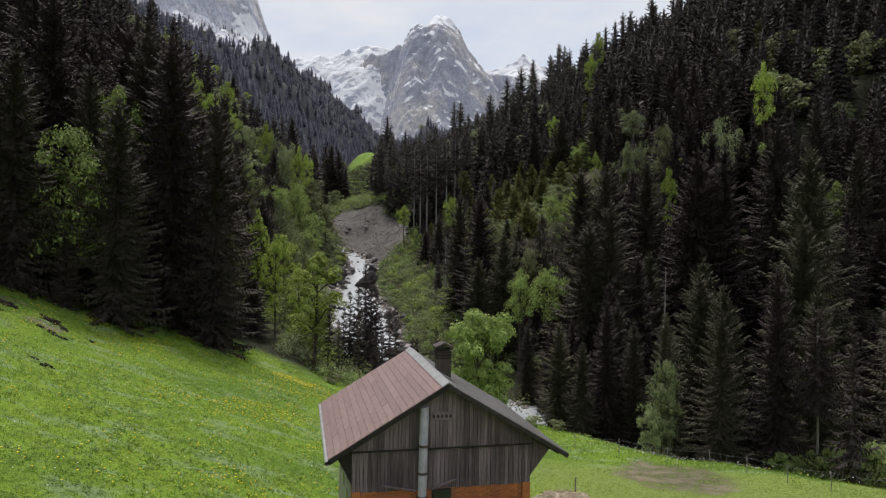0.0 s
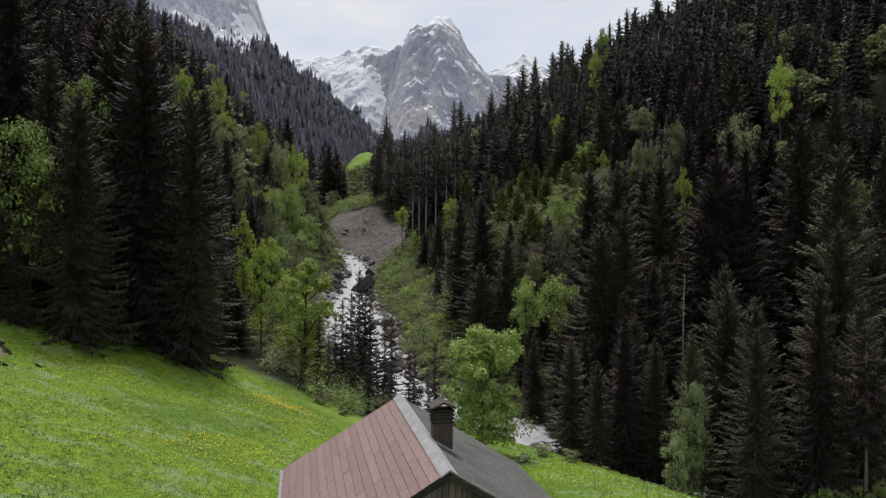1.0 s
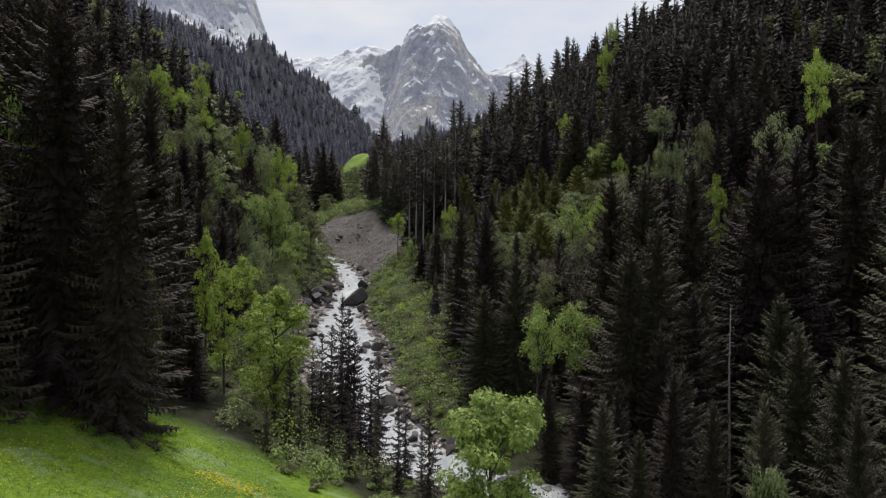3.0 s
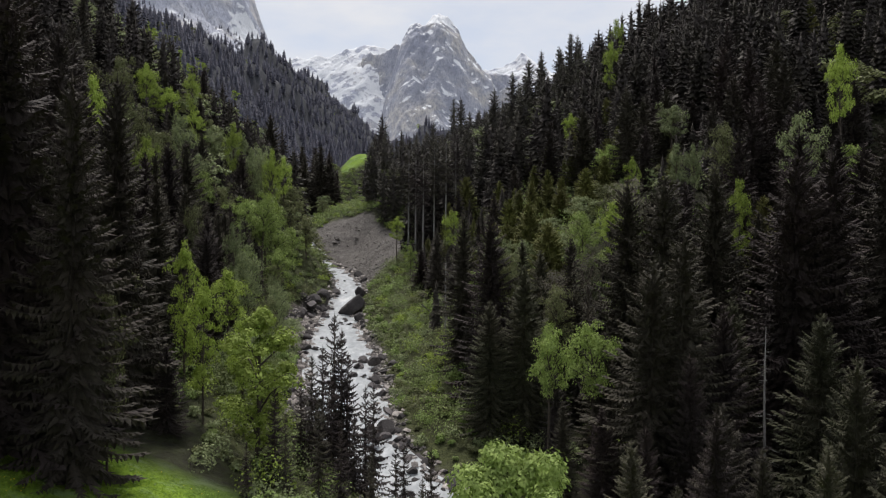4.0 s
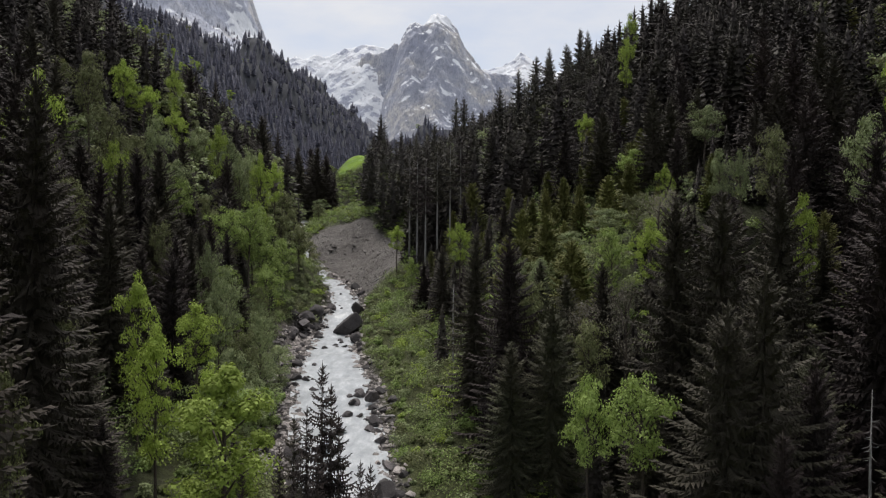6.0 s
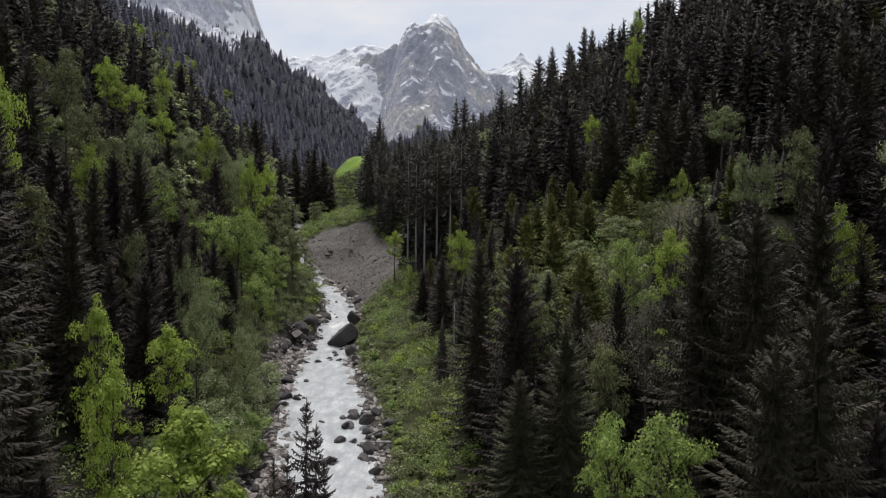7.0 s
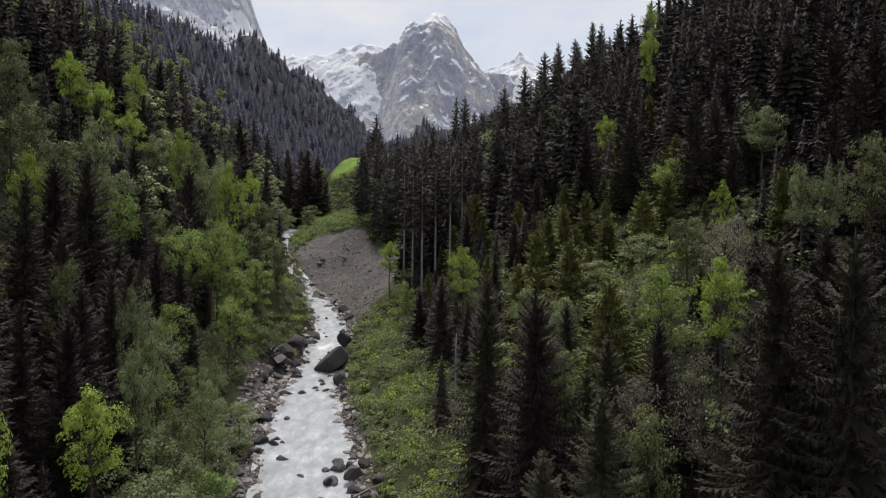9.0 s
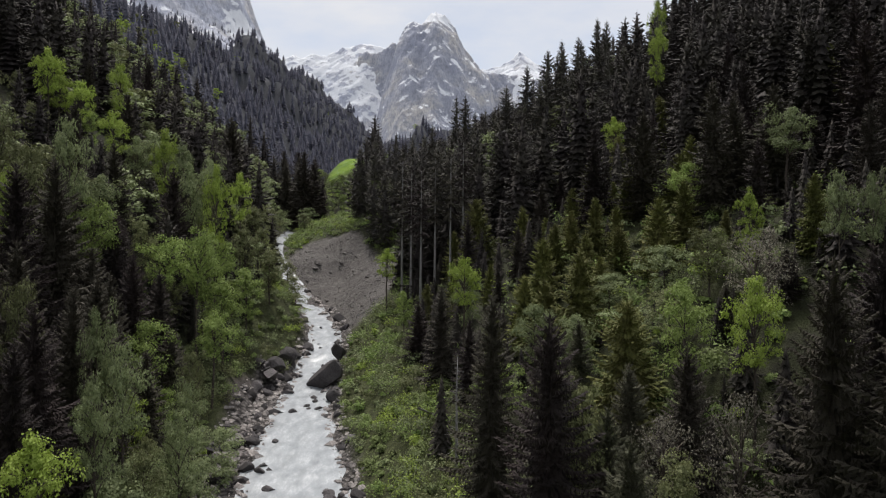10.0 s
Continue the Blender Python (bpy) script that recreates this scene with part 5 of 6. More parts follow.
for i in np.nonzero(ok)[0]:
    if rw.random() > 0.86:
        continue
    r = (0.6 if y[i] < 66 else 1.0) * float(0.5 + 2.6 * rw.random() ** 1.7) * (1.0 if e[i] > 4 else 0.65)
    n0 = len(f)
    dist = y[i] - 45
    centres = [(x[i] + rs.uniform(-0.5, 0.5) * r, y[i] + rs.uniform(-0.5, 0.5) * r, z[i] + r * rs.uniform(0.15, 0.75), rs.uniform(0.7, 1.1)) for _ in range(5)]
    leaf_clumps(rs, centres, 0.6 * r, 20 if under_[i] else 56 if dist < 110 else 38 if dist < 160 else 20, 0.2 if under_[i] else 0.115 if dist < 110 else 0.14 if dist < 160 else 0.2, v, f)
    tone = rw.random() + (0.15 if not right[i] else 0)
    idx += [0 if tone < 0.5 else 3 if tone < 0.6 else 1 if tone < 0.8 else 2] * (len(f) - n0)
    count += 1
tagged(new("shrub_growth", mesh_of("shrub_growth", v, f, [M_SHRUB, M_LEAF_D, M_LEAF_G, M_LEAF_Y], idx)), "low green shrubs and saplings crowding the stream banks", "shrubs", kind="stuff")

# ---- boulders and cobbles ----
def boulder_mesh(seed, cuts=15, level=2):
    """A rock: a ball cut by planes, then roughened."""
    rd = random.Random(seed)
    bm = bmesh.new()
    bmesh.ops.create_icosphere(bm, subdivisions=level + 1, radius=1.0)
    planes = [(Vector((rd.uniform(-1, 1), rd.uniform(-1, 1), rd.uniform(-0.8, 1))).normalized(), rd.uniform(0.28, 0.58)) for _ in range(cuts)]
    for q in bm.verts:
        for nrm, dd in planes:
            over = q.co.dot(nrm) - dd
            if over > 0:
                q.co -= nrm * over * 0.96
        q.co *= 1 + 0.05 * noise.noise(q.co * 3.1 + Vector((seed, 0, 0)))
    me = bpy.data.meshes.new("boulder")
    bm.to_mesh(me)
    bm.free()
    me.materials.append(M_ROCK)
    return me


ROCKS = [boulder_mesh(s) for s in range(9)]
ROCKS[3] = boulder_mesh(31, 6)


def boulder(x, y, z, sx, sy, sz, i, turn, tilt=0.0, label="dark wet angular boulder in the stream bed"):
    ob = new("boulder", ROCKS[i % len(ROCKS)])
    ob.matrix_basis = pose(x, y, z, tilt, tilt * 0.6, turn) @ Matrix.Diagonal((sx, sy, sz, 1))
    return tagged(ob, label, "boulder", "boulders in the stream")


boulder(-19.6, 173.5, 12.0, 3.0, 2.9, 3.2, 3, 40, 24, "huge dark leaning boulder standing in the white water")
boulder(-19.0, 186, 14.3, 2.3, 2.5, 2.2, 5, 100, 0, "large rounded grey boulder at the foot of a cascade")
boulder(-7.6, 98.5, 5.0, 2.0, 2.2, 1.9, 1, 20, 10, "large dark boulder at the edge of the stream")
boulder(-10.3, 130, 7.6, 1.6, 1.5, 1.0, 2, 70)
for bx, by, s in ((-9.0, 122, 1.5), (-8.2, 125.5, 1.1), (-9.8, 127.5, 1.3), (-7.6, 129, 0.9), (-10.6, 133, 1.2), (-8.8, 119, 1.0), (-11.5, 125, 0.8), (-6.4, 95.2, 1.2), (-6.2, 101, 1.4), (-2.4, 91, 1.0), (-0.5, 87.5, 1.2), (1.5, 90, 1.5), (-19.2, 136, 1.2), (-21, 140, 1.4), (-24.8, 171, 1.4), (-26, 176, 1.7), (-27.8, 172, 2.4), (-28.4, 177, 2.8), (-28.2, 183, 2.2), (-29, 168, 2.0), (-28.6, 164, 1.6), (-26.6, 187, 1.6), (-26.2, 192, 1.3), (-20.6, 195, 1.5), (-20.4, 203, 1.8), (-22, 210, 1.6)):
    boulder(bx, by, max(height(bx, by), -9) + 0.25 * s, s * 1.2, s, s * 0.75, int(by), by * 47 % 360, 8)
rb = random.Random(8)
nb = 0
for _ in range(16):
    bx, by, s = rb.uniform(-14.2, -8.8), rb.uniform(117, 136), rb.uniform(0.5, 1.25)
    boulder(bx, by, max(height(bx, by), float(np.interp(by, [108, 131, 160], [4.5, 6.6, 9.2]))) + 0.2 * s, s * 1.2, s, s * 0.75, rb.randrange(9), rb.uniform(0, 360), rb.uniform(-14, 14))
for _ in range(34):
    by = rb.uniform(106, 176)
    bx, s = float(np.interp(by, LINE[60:200, 1], LINE[60:200, 0])) - float(half_width(by)) - rb.uniform(-0.8, 4.6), 0.6 + 0.9 * rb.random() ** 1.5
    boulder(bx, by, height(bx, by) + 0.25 * s, s * 1.2, s, s * 0.8, rb.randrange(9), rb.uniform(0, 360), rb.uniform(-18, 18), "dark angular boulder on the stony beach of the stream")
while nb < 240:
    i = rb.randrange(int(len(LINE)))
    p, t = LINE[i], TANG[i]
    j = rb.random()
    px, py, pz = p + (LINE[min(i + 1, len(LINE) - 1)] - p) * j
    if not 78 < py < 262 or (py > 182 and rb.random() < 0.6):
        continue
    w = float(half_width(py))
    side = rb.choice((-1, 1))
    where = rb.random()
    if where < 0.16:
        off, size = rb.uniform(-0.85, 0.85) * w, rb.uniform(0.3, 1.0)
    elif side < 0 and 104 < py < 178:
        off, size = -(w + rb.uniform(-1.0, 5.0)), 0.5 + 1.6 * rb.random() ** 1.6
    else:
        off, size = side * (w + rb.uniform(-1.1, 1.5)), 0.45 + 1.4 * rb.random() ** 1.6
    bx, by = px + t[1] * off, py - t[0] * off
    bz = max(height(bx, by), pz - 0.1 if abs(off) < w else -99)
    boulder(bx, by, bz + 0.12 * size, size * rb.uniform(0.8, 1.35), size * rb.uniform(0.8, 1.3), size * rb.uniform(0.5, 0.85), rb.randrange(9), rb.uniform(0, 360), rb.uniform(-15, 15))
    nb += 1

# small stones of the bed, the beach and the rubble slope
v, f = [], []
base_v = [tuple(q) for q in ((-1, -0.2, 0), (0.2, -1, 0.1), (1, 0.1, 0), (0, 1, -0.1), (-0.35, -0.3, 0.62), (0.4, 0.25, 0.55), (0, 0, -0.7))]
base_f = [(0, 1, 4), (1, 5, 4), (1, 2, 5), (2, 3, 5), (3, 4, 5), (3, 0, 4), (1, 0, 6), (2, 1, 6), (3, 2, 6), (0, 3, 6)]


def stone(x, y, z, s, rd):
    a = rd.uniform(0, 6.28)
    c, sn = math.cos(a), math.sin(a)
    i = len(v)
    k1, k2, k3 = s * rd.uniform(0.7, 1.4), s * rd.uniform(0.6, 1.1), s * rd.uniform(0.6, 1.1)
    for q in base_v:
        qx, qy, qz = q[0] * k1 + rd.uniform(-0.2, 0.2) * s, q[1] * k2 + rd.uniform(-0.2, 0.2) * s, q[2] * k3
        v.append((x + qx * c - qy * sn, y + qx * sn + qy * c, z + qz))
    f.extend(tuple(i + b for b in t) for t in base_f)


x, y, z, e, right, yr, zr = candidates(-60, 25, 80, 262, 0.55)
wid = np.where((~right) & (yr > 104) & (yr < 178), 5.2, 1.7)
okb = (e > -1.1) & (e < wid) & (rw.random(len(x)) < 0.55)
for i in np.nonzero(okb)[0]:
    stone(x[i], y[i], max(z[i], zr[i] - 0.05 if e[i] < 0 else -99) + 0.04, float(0.12 + 0.6 * rw.random() ** 2.2), rb)
tagged(new("cobbles", mesh_of("cobbles", v, f, M_COBBLE)), "grey-brown cobbles and stones along the water's edge", "stones", kind="stuff")
v, f = [], []
x, y, z, e, right, yr, zr = candidates(-60, 10, 195, 275, 0.75)
oks = right & (scree_mask(x, y) > 0.3) & (e > 0) & (rw.random(len(x)) < 0.5)
for i in np.nonzero(oks)[0]:
    stone(x[i], y[i], z[i] + 0.05, float(0.07 + 0.3 * rw.random() ** 2) * (3.2 if rw.random() < 0.03 else 1), rb)
tagged(new("rubble", mesh_of("rubble", v, f, M_COBBLE)), "loose grey rubble on the bare slide above the stream", "stones", kind="stuff")


# ---- meadow grass and flowers ----
def grass_patch(name, spots, low, high, blade, mats, label, tuft=4):
    gv_, gf_ = [], []
    rd = random.Random(4)
    for sx, sy, sz in spots:
        for _ in range(tuft):
            a = rd.uniform(0, 6.28)
            h = rd.uniform(low, high)
            lx, ly = rd.uniform(-0.5, 0.5) * h, rd.uniform(-0.5, 0.5) * h
            ox, oy = sx + rd.uniform(-0.15, 0.15), sy + rd.uniform(-0.15, 0.15)
            i = len(gv_)
            gv_ += [(ox - math.cos(a) * blade, oy - math.sin(a) * blade, sz - 0.03), (ox + math.cos(a) * blade, oy + math.sin(a) * blade, sz - 0.03), (ox + lx, oy + ly, sz + h)]
            gf_.append((i, i + 1, i + 2))
    return tagged(new(name, mesh_of(name, gv_, gf_, mats)), label, "grass", kind="stuff")


k = Mat("grass_blades", 0.6, 0, 0.3)
n1, n2 = k.noise(0.35, 3, 0.5, "World"), k.noise(2.5, 3, 0.5, "World")
gc = k.mix(k.ramp(n2, (0.3, (0, 0, 0)), (0.7, (1, 1, 1))), (0.12, 0.215, 0.011), (0.28, 0.4, 0.034))
gc = k.mix(k.ramp(n1, (0.42, (0, 0, 0)), (0.65, (0.7, 0.7, 0.7))), gc, (0.125, 0.22, 0.055))
k.color(gc)
k.leafy(gc, 0.5)
M_GRASS = k.m
x, y, z, e, right, yr, zr = candidates(-44, 26, 12, 74, 0.27)
mead = (~right) & (yr < 92) & (z - zr > 4.2) & (x > -46) & (np.hypot(x + 1, y - 25) > 3.0)
graze = (x > 3) & (y < 47 - 0.3 * x)
seen_ = (np.abs(x) < 0.68 * y + 3) & (y > 17)
spots = [(x[i], y[i], z[i]) for i in np.nonzero(mead & seen_ & ~graze & (rw.random(len(x)) < 0.8))[0]]
grass_patch("meadow_grass", spots, 0.05, 0.15, 0.024, M_GRASS, "lush green spring meadow grass", tuft=3)
spots_f = spots
short = [(x[i], y[i], z[i]) for i in np.nonzero(mead & seen_ & graze & (rw.random(len(x)) < 0.85 - 0.85 * np.exp(-((x - 13.8) ** 2 / 12 + (y - 40.2) ** 2 / 26))))[0]]
grass_patch("grazed_grass", short, 0.03, 0.09, 0.02, M_GRASS, "short yellow-green grass of the grazed pasture", tuft=3)


def flowers(name, spots, size, rise, color, label):
    k = Mat(name + "_petals", 0.6)
    n = k.noise(9, 2, 0.5, "World")
    k.color(k.ramp(n, (0.3, tuple(0.75 * c for c in color)), (0.7, color)))
    fv, ff = [], []
    rd = random.Random(6)
    for sx, sy, sz in spots:
        h, s = rd.uniform(*rise), size * rd.uniform(0.7, 1.3)
        i = len(fv)
        fv += [(sx - s, sy, sz + h), (sx, sy - s, sz + h), (sx + s, sy, sz + h), (sx, sy + s, sz + h), (sx, sy, sz + h + 0.5 * s), (sx, sy, sz + h - 0.8 * s)]
        ff += [(i, i + 1, i + 4), (i + 1, i + 2, i + 4), (i + 2, i + 3, i + 4), (i + 3, i, i + 4), (i + 1, i, i + 5), (i + 2, i + 1, i + 5), (i + 3, i + 2, i + 5), (i, i + 3, i + 5)]
    return tagged(new(name, mesh_of(name, fv, ff, k.m)), label, "flowers", kind="stuff")


sx, sy = np.array([s[0] for s in spots_f]), np.array([s[1] for s in spots_f])
dens = 0.04 + 0.55 * np.clip(rough(sx, sy, 4, 20, 0.2) - 0.3, 0, 1) + 0.5 * np.exp(-((sx + 12.5) ** 2 / 16 + (sy - 58) ** 2 / 16)) + 0.12 * np.exp(-((sx + 7) ** 2 / 10 + (sy - 50) ** 2 / 30))
yes = (rw.random(len(sx)) < dens) & ((sx < 3) | (rw.random(len(sx)) < 0.12))
rf = random.Random(8)
patch = [(a, b, height(a, b)) for a, b in ((-13.6 + rf.gauss(0, 1.5), 64.6 + rf.gauss(0, 0.7)) for _ in range(420))]
flowers("buttercups", [spots_f[i] for i in np.nonzero(yes)[0]] + patch, 0.042, (0.1, 0.24), (0.78, 0.6, 0.02), "yellow buttercups scattered through the meadow")
dens = 0.012 + 0.2 * np.exp(-((sy - 52 + 0.9 * (sx - 8)) ** 2 / 9)) * (sx > 3)
yes = rw.random(len(sx)) < dens
flowers("white_flowers", [spots_f[i] for i in np.nonzero(yes)[0]], 0.035, (0.2, 0.45), (0.75, 0.76, 0.7), "small white umbel flowers along the meadow edge")

# clumps of broad-leaved weeds in the meadow
M_WEED = foliage("meadow_weeds", (0.12, 0.19, 0.022), (0.22, 0.32, 0.06), 0.4, tint=(0.22, 0.3, 0.12), patch=2.5)
v, f = [], []
wsel = np.nonzero(rw.random(len(sx)) < 0.06 + 0.1 * (sy < 38) + 0.2 * np.clip(rough(sx + 40, sy, 4, 20, 0.2) - 0.15, 0, 1))[0]
for i in wsel:
    px, py, pz = spots_f[i]
    r = rs.uniform(0.15, 0.5)
    leaf_clumps(rs, [(px, py, pz + 0.03, 1.0)], r, 14, 0.06, v, f, 0.35)
tagged(new("meadow_weeds", mesh_of("meadow_weeds", v, f, M_WEED)), "clumps of darker broad-leaved herbs in the meadow", "herbs", kind="stuff")

# torn-up turf on the meadow's upper edge
k = Mat("bare_soil", 0.95)
n1 = k.noise(4, 5, 0.7, "World")
k.color(k.ramp(n1, (0.3, (0.014, 0.011, 0.009)), (0.62, (0.05, 0.038, 0.028)), (0.75, (0.07, 0.1, 0.03))))
k.bump(n1, 1.0, 0.15)
M_SOIL = k.m
rt = random.Random(15)


def clod_mesh(seed):
    """A torn, crumbling lump of soil with an uneven broken face."""
    bm = bmesh.new()
    bmesh.ops.create_icosphere(bm, subdivisions=3, radius=1.0)
    for q in bm.verts:
        p = q.co * 1.3 + Vector((seed * 7.1, seed * 3.3, 0))
        q.co *= 0.75 + 0.55 * noise.fractal(p, 0.5, 2.2, 5) + 0.25 * noise.noise(p * 4)
        q.co.z = max(q.co.z, -0.3)
    me = bpy.data.meshes.new("turf_clod")
    bm.to_mesh(me)
    bm.free()
    me.materials.append(M_SOIL)
    return me


CLODS = [clod_mesh(i) for i in range(5)]
for i, (cx, cy, s) in enumerate(((-29, 50.6, 1.0), (-27.9, 50.2, 0.7), (-29.9, 51.2, 0.6), (-27.2, 47.5, 0.8), (-26.4, 47.2, 0.5), (-28.2, 47.9, 0.45), (-32.2, 50.4, 1.0), (-33.2, 51.4, 0.7), (-31.6, 48.2, 0.7), (-21.9, 37.6, 0.5), (-22.8, 38.2, 0.45), (-25.6, 49.8, 0.4))):
    ob = new("turf_clod", CLODS[i % 5])
    ob.matrix_basis = pose(cx, cy, height(cx, cy) - 0.02, 8, 10, rt.uniform(-35, -5)) @ Matrix.Diagonal((s, 0.35 * s, 0.26 * s + 0.06, 1))
    tagged(ob, "torn clod of dark bare soil lying on the meadow", "soil", "torn turf")

# fallen logs on the banks
for lx, ly, ln, tn, tl in ((-13.5, 200, 9, 25, -24), (-8.5, 123, 4.5, 150, 8), (-8.2, 126, 3.5, 35, -12), (-2, 140, 8, 70, 20), (4, 118, 9, 110, 14)):
    v, f = [], []
    tube([(-ln / 2, 0, 0), (0, 0.1, 0.05), (ln / 2, 0.05, 0)], [0.13, 0.1, 0.05], 7, v, f)
    log = new("fallen_log", mesh_of("fallen_log", v, f, M_DEAD, smooth=True))
    log.matrix_basis = pose(lx, ly, height(lx, ly) + 0.5 + 0.18 * abs(math.sin(math.radians(tl))) * ln, 0, tl, tn)
    tagged(log, "bare pale fallen trunk lying on the bank", "log")

# ---- barn ----
def box(sx, sy, sz, mat, bevel=0.01, name="box"):
    bm = bmesh.new()
    bmesh.ops.create_cube(bm, size=1.0)
    bmesh.ops.scale(bm, vec=(sx, sy, sz), verts=bm.verts)
    if bevel:
        bmesh.ops.bevel(bm, geom=bm.edges[:], offset=min(bevel, 0.3 * min(sx, sy, sz)), segments=1, affect="EDGES")
    me = bpy.data.meshes.new(name)
    bm.to_mesh(me)
    bm.free()
    me.materials.append(mat)
    return me


def streaked(name, a, b, c, grain=(9, 9, 0.7), rough_=0.85, spread=0.5):
    k = Mat(name, rough_)
    g = k.noise(2.2, 5, 0.65, "Object", grain)
    stain = k.noise(0.9, 4, 0.6, "World", (1.5, 1.5, 0.5))
    col = k.mix(k.ramp(g, (0.32, (0, 0, 0)), (0.68, (1, 1, 1))), a, b)
    col = k.mix(k.ramp(stain, (0.45, (0, 0, 0)), (0.7, (0.75, 0.75, 0.75))), col, c)
    vv = k.math("ADD", k.math("MULTIPLY", k.info.outputs["Random"], spread), 1 - spread / 2)
    k.color(k.mix(1.0, col, vv, "MULTIPLY"))
    k.bump(g, 0.5, 0.01)
    return k.m


M_PLANK = streaked("weathered_planks", (0.036, 0.026, 0.032), (0.285, 0.215, 0.25), (0.06, 0.044, 0.052), (24, 24, 0.45), spread=0.75)
M_BEAM = streaked("dark_beams", (0.018, 0.015, 0.014), (0.05, 0.043, 0.04), (0.016, 0.014, 0.013))
M_SHEET = streaked("brown_roof_sheet", (0.19, 0.128, 0.122), (0.3, 0.212, 0.206), (0.26, 0.19, 0.18), (3, 3, 3), 0.5, 0.22)
M_FELT = streaked("grey_roofing_felt", (0.055, 0.053, 0.053), (0.15, 0.145, 0.142), (0.045, 0.046, 0.038), (4, 4, 4), 0.85, 0.1)
M_BRICK = streaked("orange_brick", (0.36, 0.115, 0.045), (0.46, 0.17, 0.07), (0.3, 0.1, 0.05), (3, 3, 3), 0.85, 0.25)
M_RENDER = streaked("grey_render", (0.34, 0.33, 0.31), (0.46, 0.45, 0.42), (0.24, 0.23, 0.21), (1.2, 1.2, 0.4), 0.9, 0.0)
M_CHIMNEY = streaked("dark_chimney_sheet", (0.04, 0.03, 0.028), (0.09, 0.065, 0.058), (0.05, 0.04, 0.036), (3, 3, 1), 0.6, 0.1)
k = Mat("galvanised_steel", 0.4, 0.0, 0.5)
n1 = k.noise(7, 4, 0.6, "Object", (1, 1, 0.4))
k.color(k.ramp(n1, (0.3, (0.27, 0.25, 0.33)), (0.7, (0.5, 0.465, 0.6))))
M_STEEL = k.m
M_PALE = streaked("pale_sheet_metal", (0.27, 0.27, 0.28), (0.38, 0.38, 0.39), (0.22, 0.22, 0.23), (2, 2, 2), 0.5, 0.05)
k = Mat("dark_pane", 0.08, 0, 0.5)
n1 = k.noise(1.5, 2)
k.color(k.ramp(n1, (0.3, (0.012, 0.013, 0.014)), (0.7, (0.03, 0.032, 0.034))))
M_PANE = k.m
M_MORTAR = streaked("mortar", (0.27, 0.11, 0.06), (0.34, 0.15, 0.085), (0.22, 0.1, 0.06), (4, 4, 4), 0.95, 0.0)

BASE = 9.1
RIDGE, PITCH, LEN = 15.84 - BASE, 0.595, 7.8
XL, XR = -3.68, 3.98
barn = thing("barn", pose(0.225, 21.29, BASE, 0, 0, 11.75), "small alpine barn with grey plank gable and brown sheet roof", "barn")
WX0, WX1, WY0, WY1, BRICK = -2.95, 2.85, 0.5, 7.35, 3.45


def under(xl):
    """The roof's underside over x."""
    return RIDGE - 0.16 - PITCH * abs(xl)


def prism(outline, y0, y1, mat, name):
    """A wall: an outline in x and z, from y0 to y1."""
    n = len(outline)
    v = [(a, y0, b) for a, b in outline] + [(a, y1, b) for a, b in outline]
    f = [tuple(range(n)), tuple(range(2 * n - 1, n - 1, -1))] + [((i + 1) % n, i, n + i, n + (i + 1) % n) for i in range(n)]
    return mesh_of(name, v, f, mat)


gable = [(WX0, BRICK), (WX1, BRICK), (WX1, under(WX1)), (0, under(0)), (WX0, under(WX0))]
part("gable_wall", prism(gable, WY0 + 0.03, WY0 + 0.2, M_BEAM, "gable_wall"), barn)
part("gable_wall", prism(gable, WY1 - 0.2, WY1, M_BEAM, "gable_wall"), barn)
brick_wall = part("brick_wall", prism([(WX0, -1.2), (WX1, -1.2), (WX1, BRICK), (WX0, BRICK)], WY0 + 0.02, WY0 + 0.3, M_MORTAR, "brick_wall"), barn, "orange brick base wall")
part("rear_wall", prism([(WX0, -1.2), (WX1, -1.2), (WX1, BRICK), (WX0, BRICK)], WY1 - 0.3, WY1 - 0.01, M_RENDER, "rear_wall"), barn)
for sx in (WX0, WX1):
    inner = sx + (0.25 if sx < 0 else -0.25)
    lo, hi = min(sx, inner), max(sx, inner)
    part("side_wall", prism([(lo, -1.4), (hi, -1.4), (hi, under(max(abs(lo), abs(hi)))), (lo, under(max(abs(lo), abs(hi))))], WY0 + 0.31, WY1 - 0.31, M_RENDER, "side_wall"), barn, "grey rendered side wall")
for wy in (2.1, 3.9, 5.7):
    wdw = part("window", box(0.06, 0.62, 0.5, M_PALE, 0.01, "window"), barn, m=pose(WX0 - 0.01, wy, 2.7))
    part("pane", box(0.03, 0.5, 0.38, M_PANE, 0.0, "pane"), wdw, m=pose(-0.025, 0, 0))

# planks of the gable: a lower band and a higher one standing proud over it
rp = random.Random(12)
for low, high, proud in ((BRICK - 0.12, 4.62, 0.0), (4.58, 99, 0.045)):
    xx = WX0
    while xx < WX1 - 0.02:
        wd = min(rp.uniform(0.09, 0.19), WX1 - xx)
        x0, x1 = xx + 0.006, xx + wd - 0.006
        lo = low - rp.uniform(0, 0.03)
        t0, t1 = min(high, under(x0)), min(high, under(x1))
        th = rp.uniform(0.022, 0.034)
        if min(t0, t1) > lo + 0.05:
            cx = (x0 + x1) / 2
            tops = [(x0 - cx, lo), (x1 - cx, lo), (x1 - cx, t1), (x0 - cx, t0)]
            if x0 < 0 < x1:
                tops.insert(3, (-cx, min(high, under(0))))
            y0 = WY0 - proud - th
            part("plank", prism(tops, y0, WY0 - proud + (0.03 if not proud else 0.0), M_PLANK, "plank"), barn, m=pose(cx, 0, 0))
        xx += wd
